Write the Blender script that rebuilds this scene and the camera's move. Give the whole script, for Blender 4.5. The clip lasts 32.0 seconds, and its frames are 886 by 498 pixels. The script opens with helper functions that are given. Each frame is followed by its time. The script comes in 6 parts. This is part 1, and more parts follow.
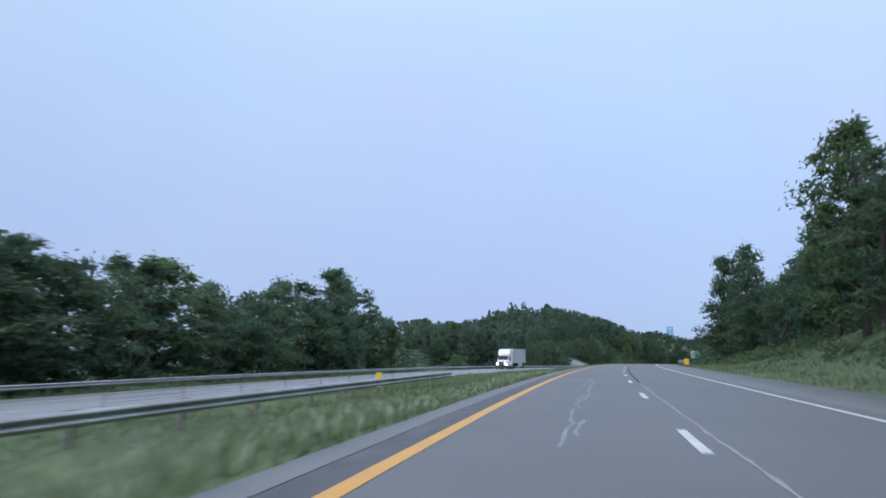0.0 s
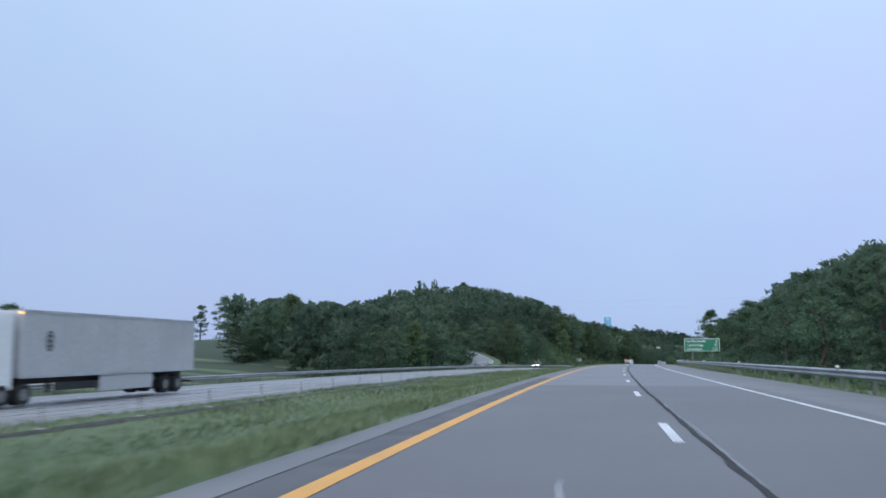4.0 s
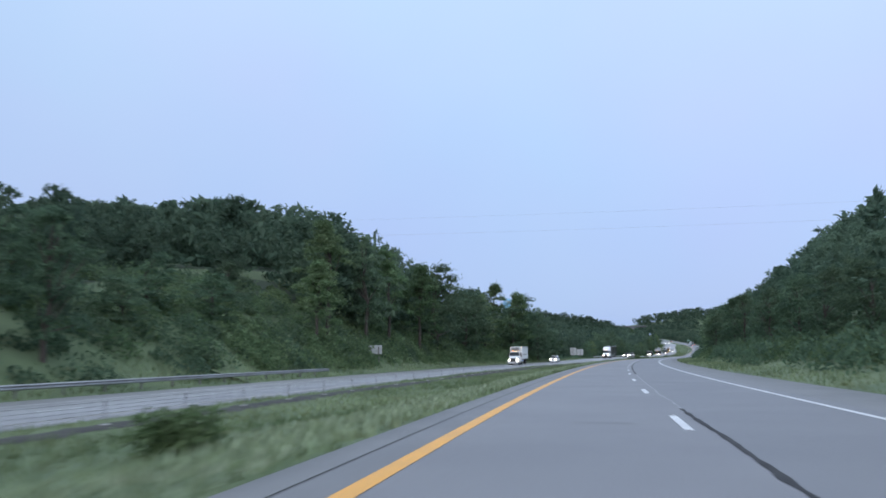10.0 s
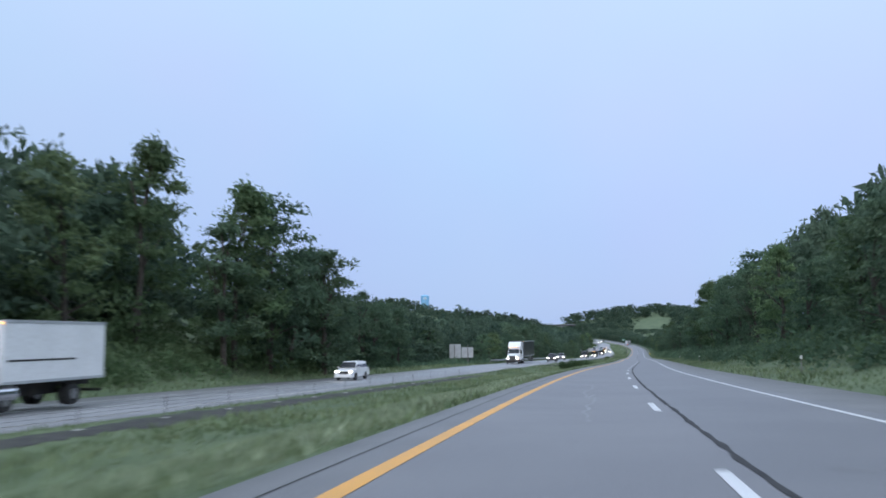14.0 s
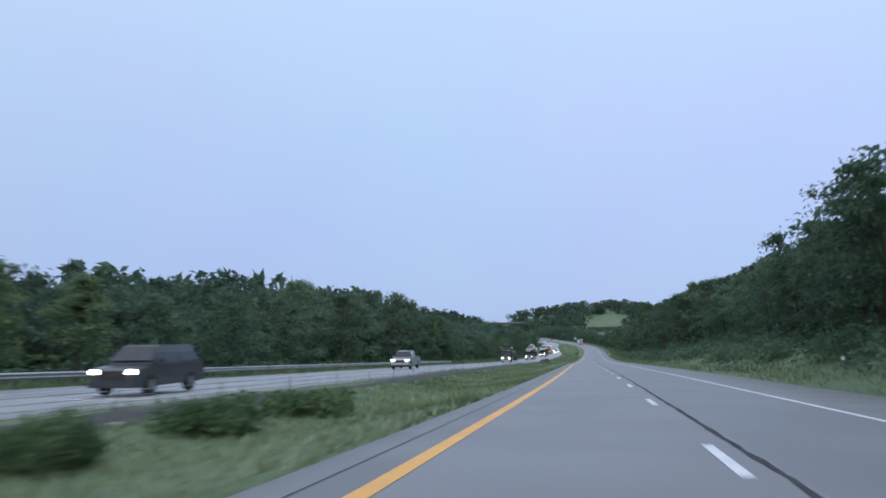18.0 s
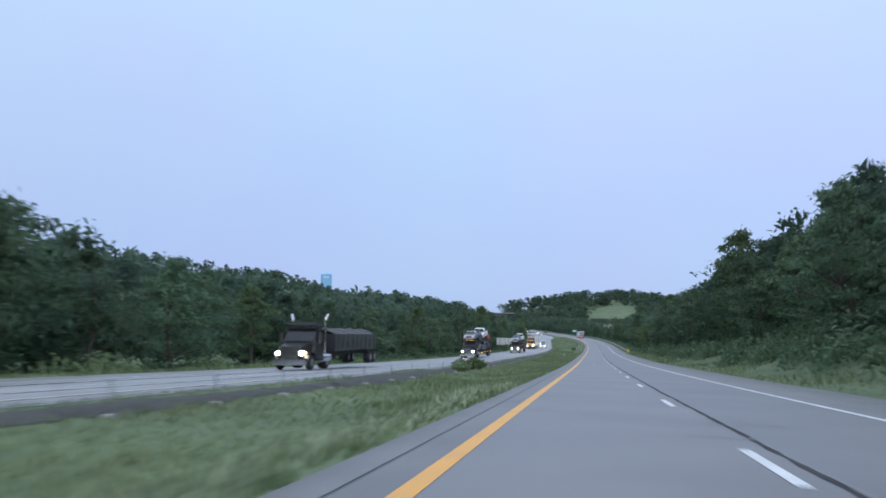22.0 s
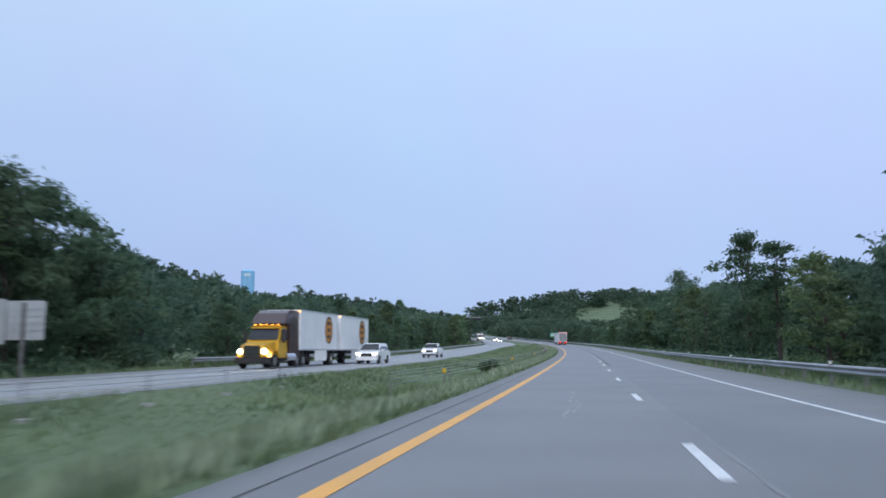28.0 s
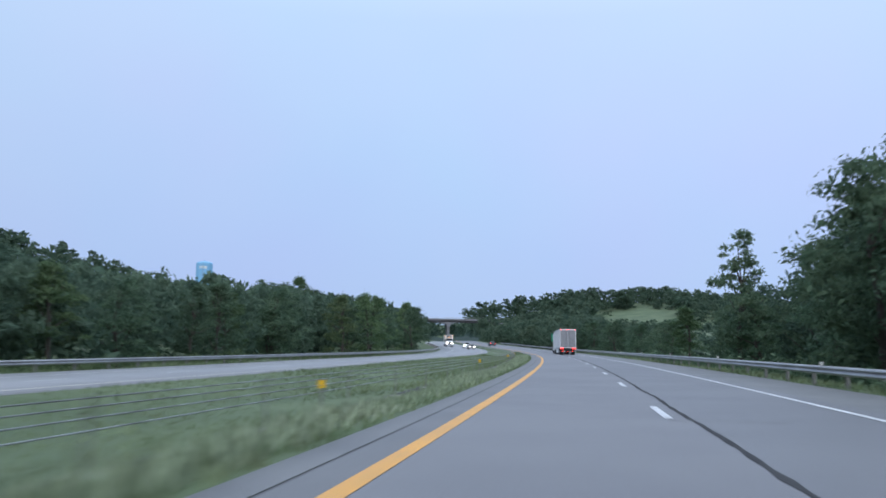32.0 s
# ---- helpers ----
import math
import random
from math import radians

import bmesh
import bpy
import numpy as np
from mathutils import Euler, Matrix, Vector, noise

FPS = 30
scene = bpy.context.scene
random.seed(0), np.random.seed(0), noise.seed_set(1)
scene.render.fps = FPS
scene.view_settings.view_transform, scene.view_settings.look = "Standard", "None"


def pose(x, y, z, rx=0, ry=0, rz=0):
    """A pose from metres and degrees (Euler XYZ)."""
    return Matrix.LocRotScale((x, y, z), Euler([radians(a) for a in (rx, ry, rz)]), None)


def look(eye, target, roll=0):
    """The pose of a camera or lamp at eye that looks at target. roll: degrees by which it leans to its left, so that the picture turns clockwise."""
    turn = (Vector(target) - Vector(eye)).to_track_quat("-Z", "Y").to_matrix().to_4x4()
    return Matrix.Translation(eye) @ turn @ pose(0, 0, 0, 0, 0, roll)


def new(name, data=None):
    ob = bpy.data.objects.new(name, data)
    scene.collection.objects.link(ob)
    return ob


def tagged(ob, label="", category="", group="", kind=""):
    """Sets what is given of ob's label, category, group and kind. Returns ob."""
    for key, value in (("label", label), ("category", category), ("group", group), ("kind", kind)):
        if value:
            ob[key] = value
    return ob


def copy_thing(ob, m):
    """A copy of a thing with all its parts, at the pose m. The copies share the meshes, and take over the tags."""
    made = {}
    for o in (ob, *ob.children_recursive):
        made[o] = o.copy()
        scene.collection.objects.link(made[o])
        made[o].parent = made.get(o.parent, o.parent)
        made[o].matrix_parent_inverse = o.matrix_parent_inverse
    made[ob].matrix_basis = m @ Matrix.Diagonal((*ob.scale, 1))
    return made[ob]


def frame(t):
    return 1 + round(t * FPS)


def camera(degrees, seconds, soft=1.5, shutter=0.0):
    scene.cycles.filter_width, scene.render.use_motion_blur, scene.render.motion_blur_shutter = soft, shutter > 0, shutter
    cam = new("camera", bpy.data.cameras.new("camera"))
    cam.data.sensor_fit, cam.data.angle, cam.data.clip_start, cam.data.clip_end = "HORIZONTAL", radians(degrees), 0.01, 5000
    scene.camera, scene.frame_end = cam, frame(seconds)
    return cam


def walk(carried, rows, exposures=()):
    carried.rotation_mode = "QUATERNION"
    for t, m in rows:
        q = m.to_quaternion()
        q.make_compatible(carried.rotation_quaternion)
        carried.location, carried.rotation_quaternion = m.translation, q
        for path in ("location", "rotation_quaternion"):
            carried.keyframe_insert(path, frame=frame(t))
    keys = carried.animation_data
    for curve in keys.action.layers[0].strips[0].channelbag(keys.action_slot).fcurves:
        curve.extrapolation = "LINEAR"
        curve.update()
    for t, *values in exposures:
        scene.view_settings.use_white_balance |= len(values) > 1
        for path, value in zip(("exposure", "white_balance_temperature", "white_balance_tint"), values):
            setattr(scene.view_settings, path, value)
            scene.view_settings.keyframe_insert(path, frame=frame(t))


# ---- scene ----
# ---------------------------------------------------------------- the road's line
# curvature (1/m, left positive) and grade of the divided highway, every 60 m from s = -60
KAPPA = [-0.00102, -0.00073, -0.00060, -0.00064, -0.00047, -0.00059, -0.00056, -0.00063, -0.00053, -0.00069,
         -0.00079, 0.00017, 0.00025, -0.00007, -0.00014, 0.00005, -0.00007, 0.00001, 0.00002, 0.00036,
         0.00047, 0.00074, 0.00136, 0.00153, 0.00012, -0.00073, -0.00082, -0.00045, -0.00006, 0.00028]
GRADE = [0.0216, 0.0050, -0.0007, -0.0038, -0.0087, -0.0125, -0.0176, -0.0234, -0.0221, -0.0223,
         -0.0242, -0.0236, -0.0218, -0.0224, -0.0248, -0.0200, -0.0120, -0.0088, 0.0039, 0.0080,
         0.0137, 0.0146, 0.0184, 0.0268, 0.0329, 0.0321, 0.0281, 0.0250, 0.0220, 0.0200]
LANE, DASH_PERIOD, DASH_LENGTH, DASH_START = 3.66, 12.192, 3.05, 5.509
STEP = 4.0
SAMPLES = np.arange(-60, 1720, STEP)
KNOTS = -60 + 60.0 * np.arange(30)


def running(v):
    return np.concatenate([[0], np.cumsum((v[1:] + v[:-1]) / 2 * STEP)])


def from_start(v):
    return v - v[15]


ROAD_TURN = from_start(running(np.interp(SAMPLES, KNOTS, KAPPA)))
ROAD_X = from_start(running(-np.sin(ROAD_TURN)))
ROAD_Y = from_start(running(np.cos(ROAD_TURN)))
ROAD_Z = from_start(running(np.interp(SAMPLES, KNOTS, GRADE)))


def turn_at(s):
    return np.interp(s, SAMPLES, ROAD_TURN)


def road_z(s):
    return np.interp(s, SAMPLES, ROAD_Z)


def on_road(s, u, dz=0.0):
    """Places s metres along the dashed line, u to its right, dz over the road; runs on straight past both ends."""
    s, u, dz = np.broadcast_arrays(np.asarray(s, float), np.asarray(u, float), np.asarray(dz, float))
    a, over = turn_at(s), s - np.clip(s, SAMPLES[0], SAMPLES[-1])
    return np.stack([np.interp(s, SAMPLES, ROAD_X) + u * np.cos(a) - over * np.sin(a),
                     np.interp(s, SAMPLES, ROAD_Y) + u * np.sin(a) + over * np.cos(a), road_z(s) + dz], -1)


# ---------------------------------------------------------------- camera
CAM_HEIGHT = 1.202
# seconds, metres along the road, metres from the dashed line, and the lens's yaw, pitch and roll against the road
DRIVE = [
    (0, -4.77, -1.358, 10.03, 7.30, -0.08), (1, 28.27, -1.249, 9.97, 7.37, -0.27), (2, 62.64, -1.054, 10.16, 7.34, -0.27),
    (3, 95.31, -1.046, 10.43, 7.33, 0.00), (6, 195.57, -1.107, 10.22, 7.51, -0.65), (7, 229.61, -1.151, 10.27, 7.48, -0.54),
    (8, 264.38, -1.237, 10.32, 7.48, -0.59), (9, 299.56, -1.409, 10.30, 7.41, -0.30), (10, 333.55, -1.407, 10.36, 7.46, -0.61),
    (11, 368.68, -1.548, 10.43, 7.69, -0.96), (12, 404.00, -1.519, 10.32, 7.62, -0.76), (13, 439.47, -1.452, 10.23, 7.40, -0.12),
    (14, 475.14, -1.269, 10.23, 7.63, -0.76), (15, 509.62, -1.284, 10.57, 7.65, -0.77), (18, 618.70, -1.455, 10.57, 7.77, -0.77),
    (19, 655.30, -1.467, 9.94, 7.61, -0.62), (20, 691.78, -1.546, 9.75, 7.51, -0.39), (21, 728.69, -1.717, 10.11, 7.35, 0.27),
    (22, 765.43, -1.967, 10.21, 7.46, 0.26), (23, 802.67, -1.933, 10.18, 7.41, 0.09), (24, 840.33, -1.807, 9.91, 7.40, -0.11),
    (25, 877.31, -1.640, 9.89, 7.25, 0.27), (28, 984.96, -1.278, 9.98, 7.35, -0.09), (29, 1021.14, -1.335, 10.19, 7.14, 0.17),
    (30, 1055.66, -1.586, 10.30, 7.13, 0.55), (31, 1089.17, -1.754, 10.08, 6.99, 0.72), (32, 1124.52, -1.563, 9.70, 7.05, 0.54)]


def drive_pose(s, u, yaw, pitch, roll):
    eye = Vector(on_road(s, u, CAM_HEIGHT))
    tilt = math.atan(float(np.interp(s, KNOTS, GRADE))) + radians(pitch)
    way = float(turn_at(s)) + radians(yaw)
    ahead = Vector((-math.sin(way) * math.cos(tilt), math.cos(way) * math.cos(tilt), math.sin(tilt)))
    return look(eye, eye + ahead, roll)


cam = camera(57.67, 32.0, soft=1.7, shutter=0.35)
# the camera opens up a little between the darker banks
EXPOSURES = [(0, 0.04), (1, 0.02), (3, -0.02), (6, -0.02), (9, 0.03), (12, 0.06), (15, 0.04), (17, 0.0), (18, -0.03), (19, 0.01), (20, 0.04), (23, 0.02), (24, 0.0), (28, -0.03), (30, 0.0), (32, 0.01)]
walk(cam, [(t, drive_pose(*row)) for t, *row in DRIVE], EXPOSURES)

# ---------------------------------------------------------------- sky and light: a flat overcast evening
world = bpy.data.worlds.new("overcast_sky")
scene.world = world
world.use_nodes = True
wn, wl = world.node_tree.nodes, world.node_tree.links
wn.clear()
w_out, w_bg = wn.new("ShaderNodeOutputWorld"), wn.new("ShaderNodeBackground")
w_sky = wn.new("ShaderNodeTexSky")
w_sky.sky_type, w_sky.sun_disc, w_sky.sun_elevation, w_sky.sun_rotation = "NISHITA", False, radians(14), radians(150)
w_geo, w_sep, w_mr = wn.new("ShaderNodeTexCoord"), wn.new("ShaderNodeSeparateXYZ"), wn.new("ShaderNodeMapRange")
w_ramp = wn.new("ShaderNodeValToRGB")
w_mr.inputs["From Min"].default_value, w_mr.inputs["From Max"].default_value = 0.0, 1.0
el = w_ramp.color_ramp.elements
el[0].position, el[0].color = 0.0, (0.365, 0.49, 0.81, 1)
el[1].position, el[1].color = 1.0, (1.4, 1.65, 2.0, 1)
e2 = el.new(0.12)
e2.color = (0.41, 0.535, 0.86, 1)
e3 = el.new(0.40)
e3.color = (0.52, 0.68, 0.98, 1)
w_noise = wn.new("ShaderNodeTexNoise")
w_noise.inputs["Scale"].default_value, w_noise.inputs["Detail"].default_value = 2.2, 4
w_cloud = wn.new("ShaderNodeMixRGB")
w_cloud.blend_type, w_cloud.inputs["Fac"].default_value = "SOFT_LIGHT", 0.24
w_mix = wn.new("ShaderNodeMixRGB")
w_mix.blend_type, w_mix.inputs["Fac"].default_value = "ADD", 0.012
wl.new(w_geo.outputs["Generated"], w_sep.inputs[0])
wl.new(w_sep.outputs["Z"], w_mr.inputs["Value"])
wl.new(w_mr.outputs[0], w_ramp.inputs[0])
wl.new(w_geo.outputs["Generated"], w_noise.inputs["Vector"])
wl.new(w_ramp.outputs[0], w_cloud.inputs[1])
wl.new(w_noise.outputs["Color"], w_cloud.inputs[2])
wl.new(w_cloud.outputs[0], w_mix.inputs[1])
wl.new(w_sky.outputs[0], w_mix.inputs[2])
wl.new(w_bg.outputs[0], w_out.inputs[0])
w_side, w_tint = wn.new("ShaderNodeMapRange"), wn.new("ShaderNodeVectorMath")
w_side.inputs["From Min"].default_value, w_side.inputs["From Max"].default_value = -1.0, 1.0
w_side.inputs["To Min"].default_value, w_side.inputs["To Max"].default_value = 0.86, 1.12
w_tint.operation = "SCALE"
wl.new(w_sep.outputs["X"], w_side.inputs["Value"])
wl.new(w_mix.outputs[0], w_tint.inputs[0])
wl.new(w_side.outputs[0], w_tint.inputs["Scale"])
wl.new(w_tint.outputs[0], w_bg.inputs[0])
w_bg.inputs["Strength"].default_value = 1.0
sun = new("sun", bpy.data.lights.new("sun", "SUN"))
sun.data.energy, sun.data.angle, sun.data.color = 1.1, radians(35), (0.97, 0.96, 1.0)
sun.matrix_world = look((0, 0, 200), (30, 160, 135))

# ---------------------------------------------------------------- materials
def material(name, color, rough=0.8, metal=0.0, color2=None, scale=1.0, color3=None, fine=40.0, bump=0.0, spread=0.0, island=False,
             coat=0.0, emit=0.0, spec=0.5, detail=6):
    """A node material: two colours mixed by broad noise, a third by fine grain, bump, and a spread of tone from piece to piece."""
    m = bpy.data.materials.new(name)
    m.use_nodes = True
    n, l = m.node_tree.nodes, m.node_tree.links
    b = n["Principled BSDF"]
    b.inputs["Roughness"].default_value, b.inputs["Metallic"].default_value = rough, metal
    b.inputs["Specular IOR Level"].default_value = spec
    b.inputs["Coat Weight"].default_value = coat
    out = None
    tex = n.new("ShaderNodeTexCoord")
    where = tex.outputs["Object"]
    if color2:
        big = n.new("ShaderNodeTexNoise")
        big.inputs["Scale"].default_value, big.inputs["Detail"].default_value = scale, detail
        l.new(where, big.inputs["Vector"])
        ramp = n.new("ShaderNodeValToRGB")
        ramp.color_ramp.elements[0].position, ramp.color_ramp.elements[1].position = 0.36, 0.64
        ramp.color_ramp.elements[0].color, ramp.color_ramp.elements[1].color = (*color, 1), (*color2, 1)
        l.new(big.outputs["Fac"], ramp.inputs[0])
        out = ramp.outputs[0]
    else:
        rgb = n.new("ShaderNodeRGB")
        rgb.outputs[0].default_value = (*color, 1)
        out = rgb.outputs[0]
    grain = n.new("ShaderNodeTexNoise")
    grain.inputs["Scale"].default_value, grain.inputs["Detail"].default_value = fine, 5
    l.new(where, grain.inputs["Vector"])
    if color3:
        mix = n.new("ShaderNodeMixRGB")
        fac = n.new("ShaderNodeMapRange")
        fac.inputs["From Min"].default_value, fac.inputs["From Max"].default_value = 0.45, 0.75
        l.new(grain.outputs["Fac"], fac.inputs["Value"])
        l.new(fac.outputs[0], mix.inputs[0])
        l.new(out, mix.inputs[1])
        mix.inputs[2].default_value = (*color3, 1)
        out = mix.outputs[0]
    if spread:
        hsv = n.new("ShaderNodeHueSaturation")
        mr = n.new("ShaderNodeMapRange")
        mr.inputs["To Min"].default_value, mr.inputs["To Max"].default_value = 1 - spread, 1 + spread
        if island:
            l.new(n.new("ShaderNodeNewGeometry").outputs["Random Per Island"], mr.inputs["Value"])
        else:
            l.new(n.new("ShaderNodeObjectInfo").outputs["Random"], mr.inputs["Value"])
        l.new(mr.outputs[0], hsv.inputs["Value"])
        l.new(out, hsv.inputs["Color"])
        out = hsv.outputs[0]
    l.new(out, b.inputs["Base Color"])
    if bump:
        bp = n.new("ShaderNodeBump")
        bp.inputs["Strength"].default_value, bp.inputs["Distance"].default_value = bump, 0.02
        l.new(grain.outputs["Fac"], bp.inputs["Height"])
        l.new(bp.outputs[0], b.inputs["Normal"])
    if emit:
        l.new(out, b.inputs["Emission Color"])
        b.inputs["Emission Strength"].default_value = emit
    return m


def leaf_material(name, dark, light, spread=0.35, broad=0.35):
    m = material(name, dark, 0.75, color2=light, scale=broad, detail=3, fine=3.0, spread=spread, island=True, spec=0.12)
    n, l = m.node_tree.nodes, m.node_tree.links
    b = n["Principled BSDF"]
    # each tree a little yellower or bluer than the next
    src = b.inputs["Base Color"].links[0].from_socket
    hsv, mr, oi = n.new("ShaderNodeHueSaturation"), n.new("ShaderNodeMapRange"), n.new("ShaderNodeObjectInfo")
    mr.inputs["To Min"].default_value, mr.inputs["To Max"].default_value = 0.488, 0.522
    l.new(oi.outputs["Random"], mr.inputs["Value"])
    l.new(mr.outputs[0], hsv.inputs["Hue"])
    # and a little lighter or darker
    mul, fract, tone = n.new("ShaderNodeMath"), n.new("ShaderNodeMath"), n.new("ShaderNodeMapRange")
    mul.operation, fract.operation = "MULTIPLY", "FRACT"
    mul.inputs[1].default_value = 37.7
    tone.inputs["To Min"].default_value, tone.inputs["To Max"].default_value = 0.74, 1.3
    l.new(oi.outputs["Random"], mul.inputs[0])
    l.new(mul.outputs[0], fract.inputs[0])
    l.new(fract.outputs[0], tone.inputs["Value"])
    l.new(tone.outputs[0], hsv.inputs["Value"])
    l.new(src, hsv.inputs["Color"])
    l.new(hsv.outputs[0], b.inputs["Base Color"])
    tr, add, o = n.new("ShaderNodeBsdfTranslucent"), n.new("ShaderNodeMixShader"), n["Material Output"]
    add.inputs[0].default_value = 0.45
    l.new(hsv.outputs[0], tr.inputs[0])
    l.new(b.outputs[0], add.inputs[1])
    l.new(tr.outputs[0], add.inputs[2])
    l.new(add.outputs[0], o.inputs[0])
    return m


ASPHALT = material("worn_asphalt", (0.132, 0.129, 0.137), 0.55, color2=(0.168, 0.164, 0.17), scale=0.3, color3=(0.2, 0.198, 0.2), fine=55, bump=0.25)
ASPHALT_RIGHT = material("darker_worn_asphalt", (0.12, 0.12, 0.129), 0.55, color2=(0.152, 0.151, 0.159), scale=0.3, color3=(0.175, 0.175, 0.178), fine=55, bump=0.25)
ASPHALT_OLD = material("dark_old_asphalt", (0.104, 0.101, 0.106), 0.6, color2=(0.128, 0.124, 0.129), scale=0.2, color3=(0.16, 0.157, 0.158), fine=50, bump=0.3)
ASPHALT_OLD_RIGHT = material("darker_old_asphalt", (0.1, 0.099, 0.105), 0.6, color2=(0.12, 0.118, 0.124), scale=0.2, color3=(0.155, 0.154, 0.156), fine=50, bump=0.3)
STRIP = material("grey_strip_asphalt", (0.115, 0.115, 0.12), 0.6, color2=(0.15, 0.149, 0.153), scale=0.35, color3=(0.19, 0.19, 0.188), fine=45, bump=0.3)
SHOULDER = material("grey_shoulder_asphalt", (0.118, 0.118, 0.121), 0.6, color2=(0.156, 0.155, 0.154), scale=0.5, color3=(0.2, 0.2, 0.195), fine=40, bump=0.3)
DARK_SEAM = material("fresh_dark_asphalt", (0.042, 0.042, 0.046), 0.65, color2=(0.098, 0.097, 0.1), scale=1.3, color3=(0.1, 0.1, 0.1), fine=50, bump=0.3)
OPP_ASPHALT = material("pale_worn_asphalt", (0.19, 0.19, 0.195), 0.5, color2=(0.25, 0.25, 0.255), scale=0.22, color3=(0.28, 0.28, 0.28), fine=45, bump=0.2)
WHITE_PAINT = material("white_road_paint", (0.72, 0.72, 0.72), 0.5, color2=(0.55, 0.55, 0.55), scale=1.3, color3=(0.4, 0.4, 0.4), fine=30)
YELLOW_PAINT = material("yellow_road_paint", (0.8, 0.36, 0.03), 0.5, color2=(0.66, 0.31, 0.045), scale=1.1, color3=(0.46, 0.26, 0.07), fine=30)
GRASS = material("mown_grass", (0.062, 0.098, 0.042), 0.9, color2=(0.112, 0.152, 0.07), scale=0.12, color3=(0.09, 0.122, 0.062), fine=4.0, bump=0.8)
MEADOW = material("tall_meadow_grass", (0.022, 0.04, 0.022), 0.95, color2=(0.034, 0.054, 0.028), scale=0.05, color3=(0.045, 0.06, 0.032), fine=1.2, bump=0.8)
PALE_BLADES = material("pale_seed_heads", (0.19, 0.25, 0.15), 0.8, color2=(0.28, 0.33, 0.22), scale=0.3, fine=2, spread=0.35, island=True)
BLADES = material("grass_blades", (0.07, 0.116, 0.047), 0.7, color2=(0.185, 0.245, 0.128), scale=0.13, detail=3, color3=(0.14, 0.162, 0.082), fine=0.8, spread=0.26, island=True)
LEAF = leaf_material("summer_leaves", (0.08, 0.13, 0.082), (0.126, 0.182, 0.108), 0.24)
LEAF_LIGHT = leaf_material("light_green_leaves", (0.1, 0.155, 0.076), (0.152, 0.208, 0.105), 0.24)
LEAF_FAR = leaf_material("far_leaves", (0.062, 0.102, 0.07), (0.11, 0.158, 0.104), 0.2, 0.14)
BARK = material("grey_brown_bark", (0.06, 0.05, 0.042), 0.9, color2=(0.1, 0.085, 0.07), scale=3, color3=(0.035, 0.03, 0.025), fine=20, bump=0.8)
STEEL = material("galvanised_steel", (0.42, 0.43, 0.44), 0.42, 0.75, color2=(0.3, 0.3, 0.31), scale=0.6, color3=(0.24, 0.22, 0.2), fine=9)
POST_STEEL = material("dull_steel_post", (0.22, 0.22, 0.22), 0.6, 0.5, color2=(0.15, 0.14, 0.13), scale=3, fine=20)

# paints and small things
def paint(name, color, rough=0.35, **kw):
    return material(name, color, rough, color2=tuple(c * 0.82 for c in color), scale=0.9, color3=tuple(c * 0.6 + 0.02 for c in color), fine=14, coat=kw.pop("coat", 0.3), **kw)


WHITE_BODY = material("white_truck_paint", (0.85, 0.86, 0.87), 0.4, color2=(0.78, 0.79, 0.8), scale=0.7, color3=(0.7, 0.7, 0.69), fine=7, coat=0.2)
SILVER_BODY = paint("silver_car_paint", (0.42, 0.43, 0.45), metal=0.4)
GREY_TRAILER = material("grey_trailer_panels", (0.52, 0.53, 0.55), 0.45, color2=(0.46, 0.47, 0.49), scale=0.5, color3=(0.42, 0.42, 0.42), fine=6, coat=0.2)
GREY_MARK = paint("faded_grey_mark", (0.3, 0.3, 0.31))
BLACK_BODY = paint("black_paint", (0.02, 0.02, 0.022))
DARK_BODY = paint("dark_grey_car_paint", (0.05, 0.052, 0.06))
YELLOW_BODY = paint("yellow_cab_paint", (0.75, 0.42, 0.03))
RED_BODY = paint("red_paint", (0.5, 0.02, 0.025))
BLUE_BODY = paint("pale_blue_car_paint", (0.3, 0.42, 0.48))
TYRE = material("tyre_rubber", (0.018, 0.018, 0.018), 0.85, color2=(0.03, 0.03, 0.03), scale=6, fine=60, bump=0.4)
RIM = material("dull_wheel_rim", (0.35, 0.35, 0.36), 0.4, 0.8, color2=(0.22, 0.22, 0.22), scale=8, fine=30)
GLASS = material("dark_vehicle_glass", (0.018, 0.021, 0.026), 0.12, color2=(0.026, 0.03, 0.035), scale=2, fine=10, spec=0.35)
CHASSIS = material("black_chassis_steel", (0.025, 0.025, 0.027), 0.6, 0.3, color2=(0.05, 0.045, 0.04), scale=3, fine=18)
CHROME = material("chrome", (0.62, 0.62, 0.64), 0.15, 1.0, color2=(0.5, 0.5, 0.52), scale=3, fine=20)
HEADLIGHT = material("lit_headlight", (1.0, 0.93, 0.8), 0.2, emit=25.0)
AMBER_LIGHT = material("lit_amber_lamp", (1.0, 0.45, 0.06), 0.2, emit=3.5)
RED_LIGHT = material("lit_red_lamp", (1.0, 0.05, 0.04), 0.2, emit=3.5)
MAROON_BODY = paint("brown_black_roof_paint", (0.045, 0.018, 0.016))
ORANGE_MARK = paint("faded_orange_emblem", (0.72, 0.3, 0.05))
REAR_GREY = paint("shaded_grey_rear_doors", (0.24, 0.25, 0.265))
REFLECTOR_YELLOW = material("yellow_reflective_sheet", (0.85, 0.5, 0.01), 0.35, color2=(0.75, 0.44, 0.02), scale=4, fine=30)
REFLECTOR_WHITE = material("white_reflector", (0.8, 0.8, 0.78), 0.25, color2=(0.7, 0.7, 0.7), scale=4, fine=30)
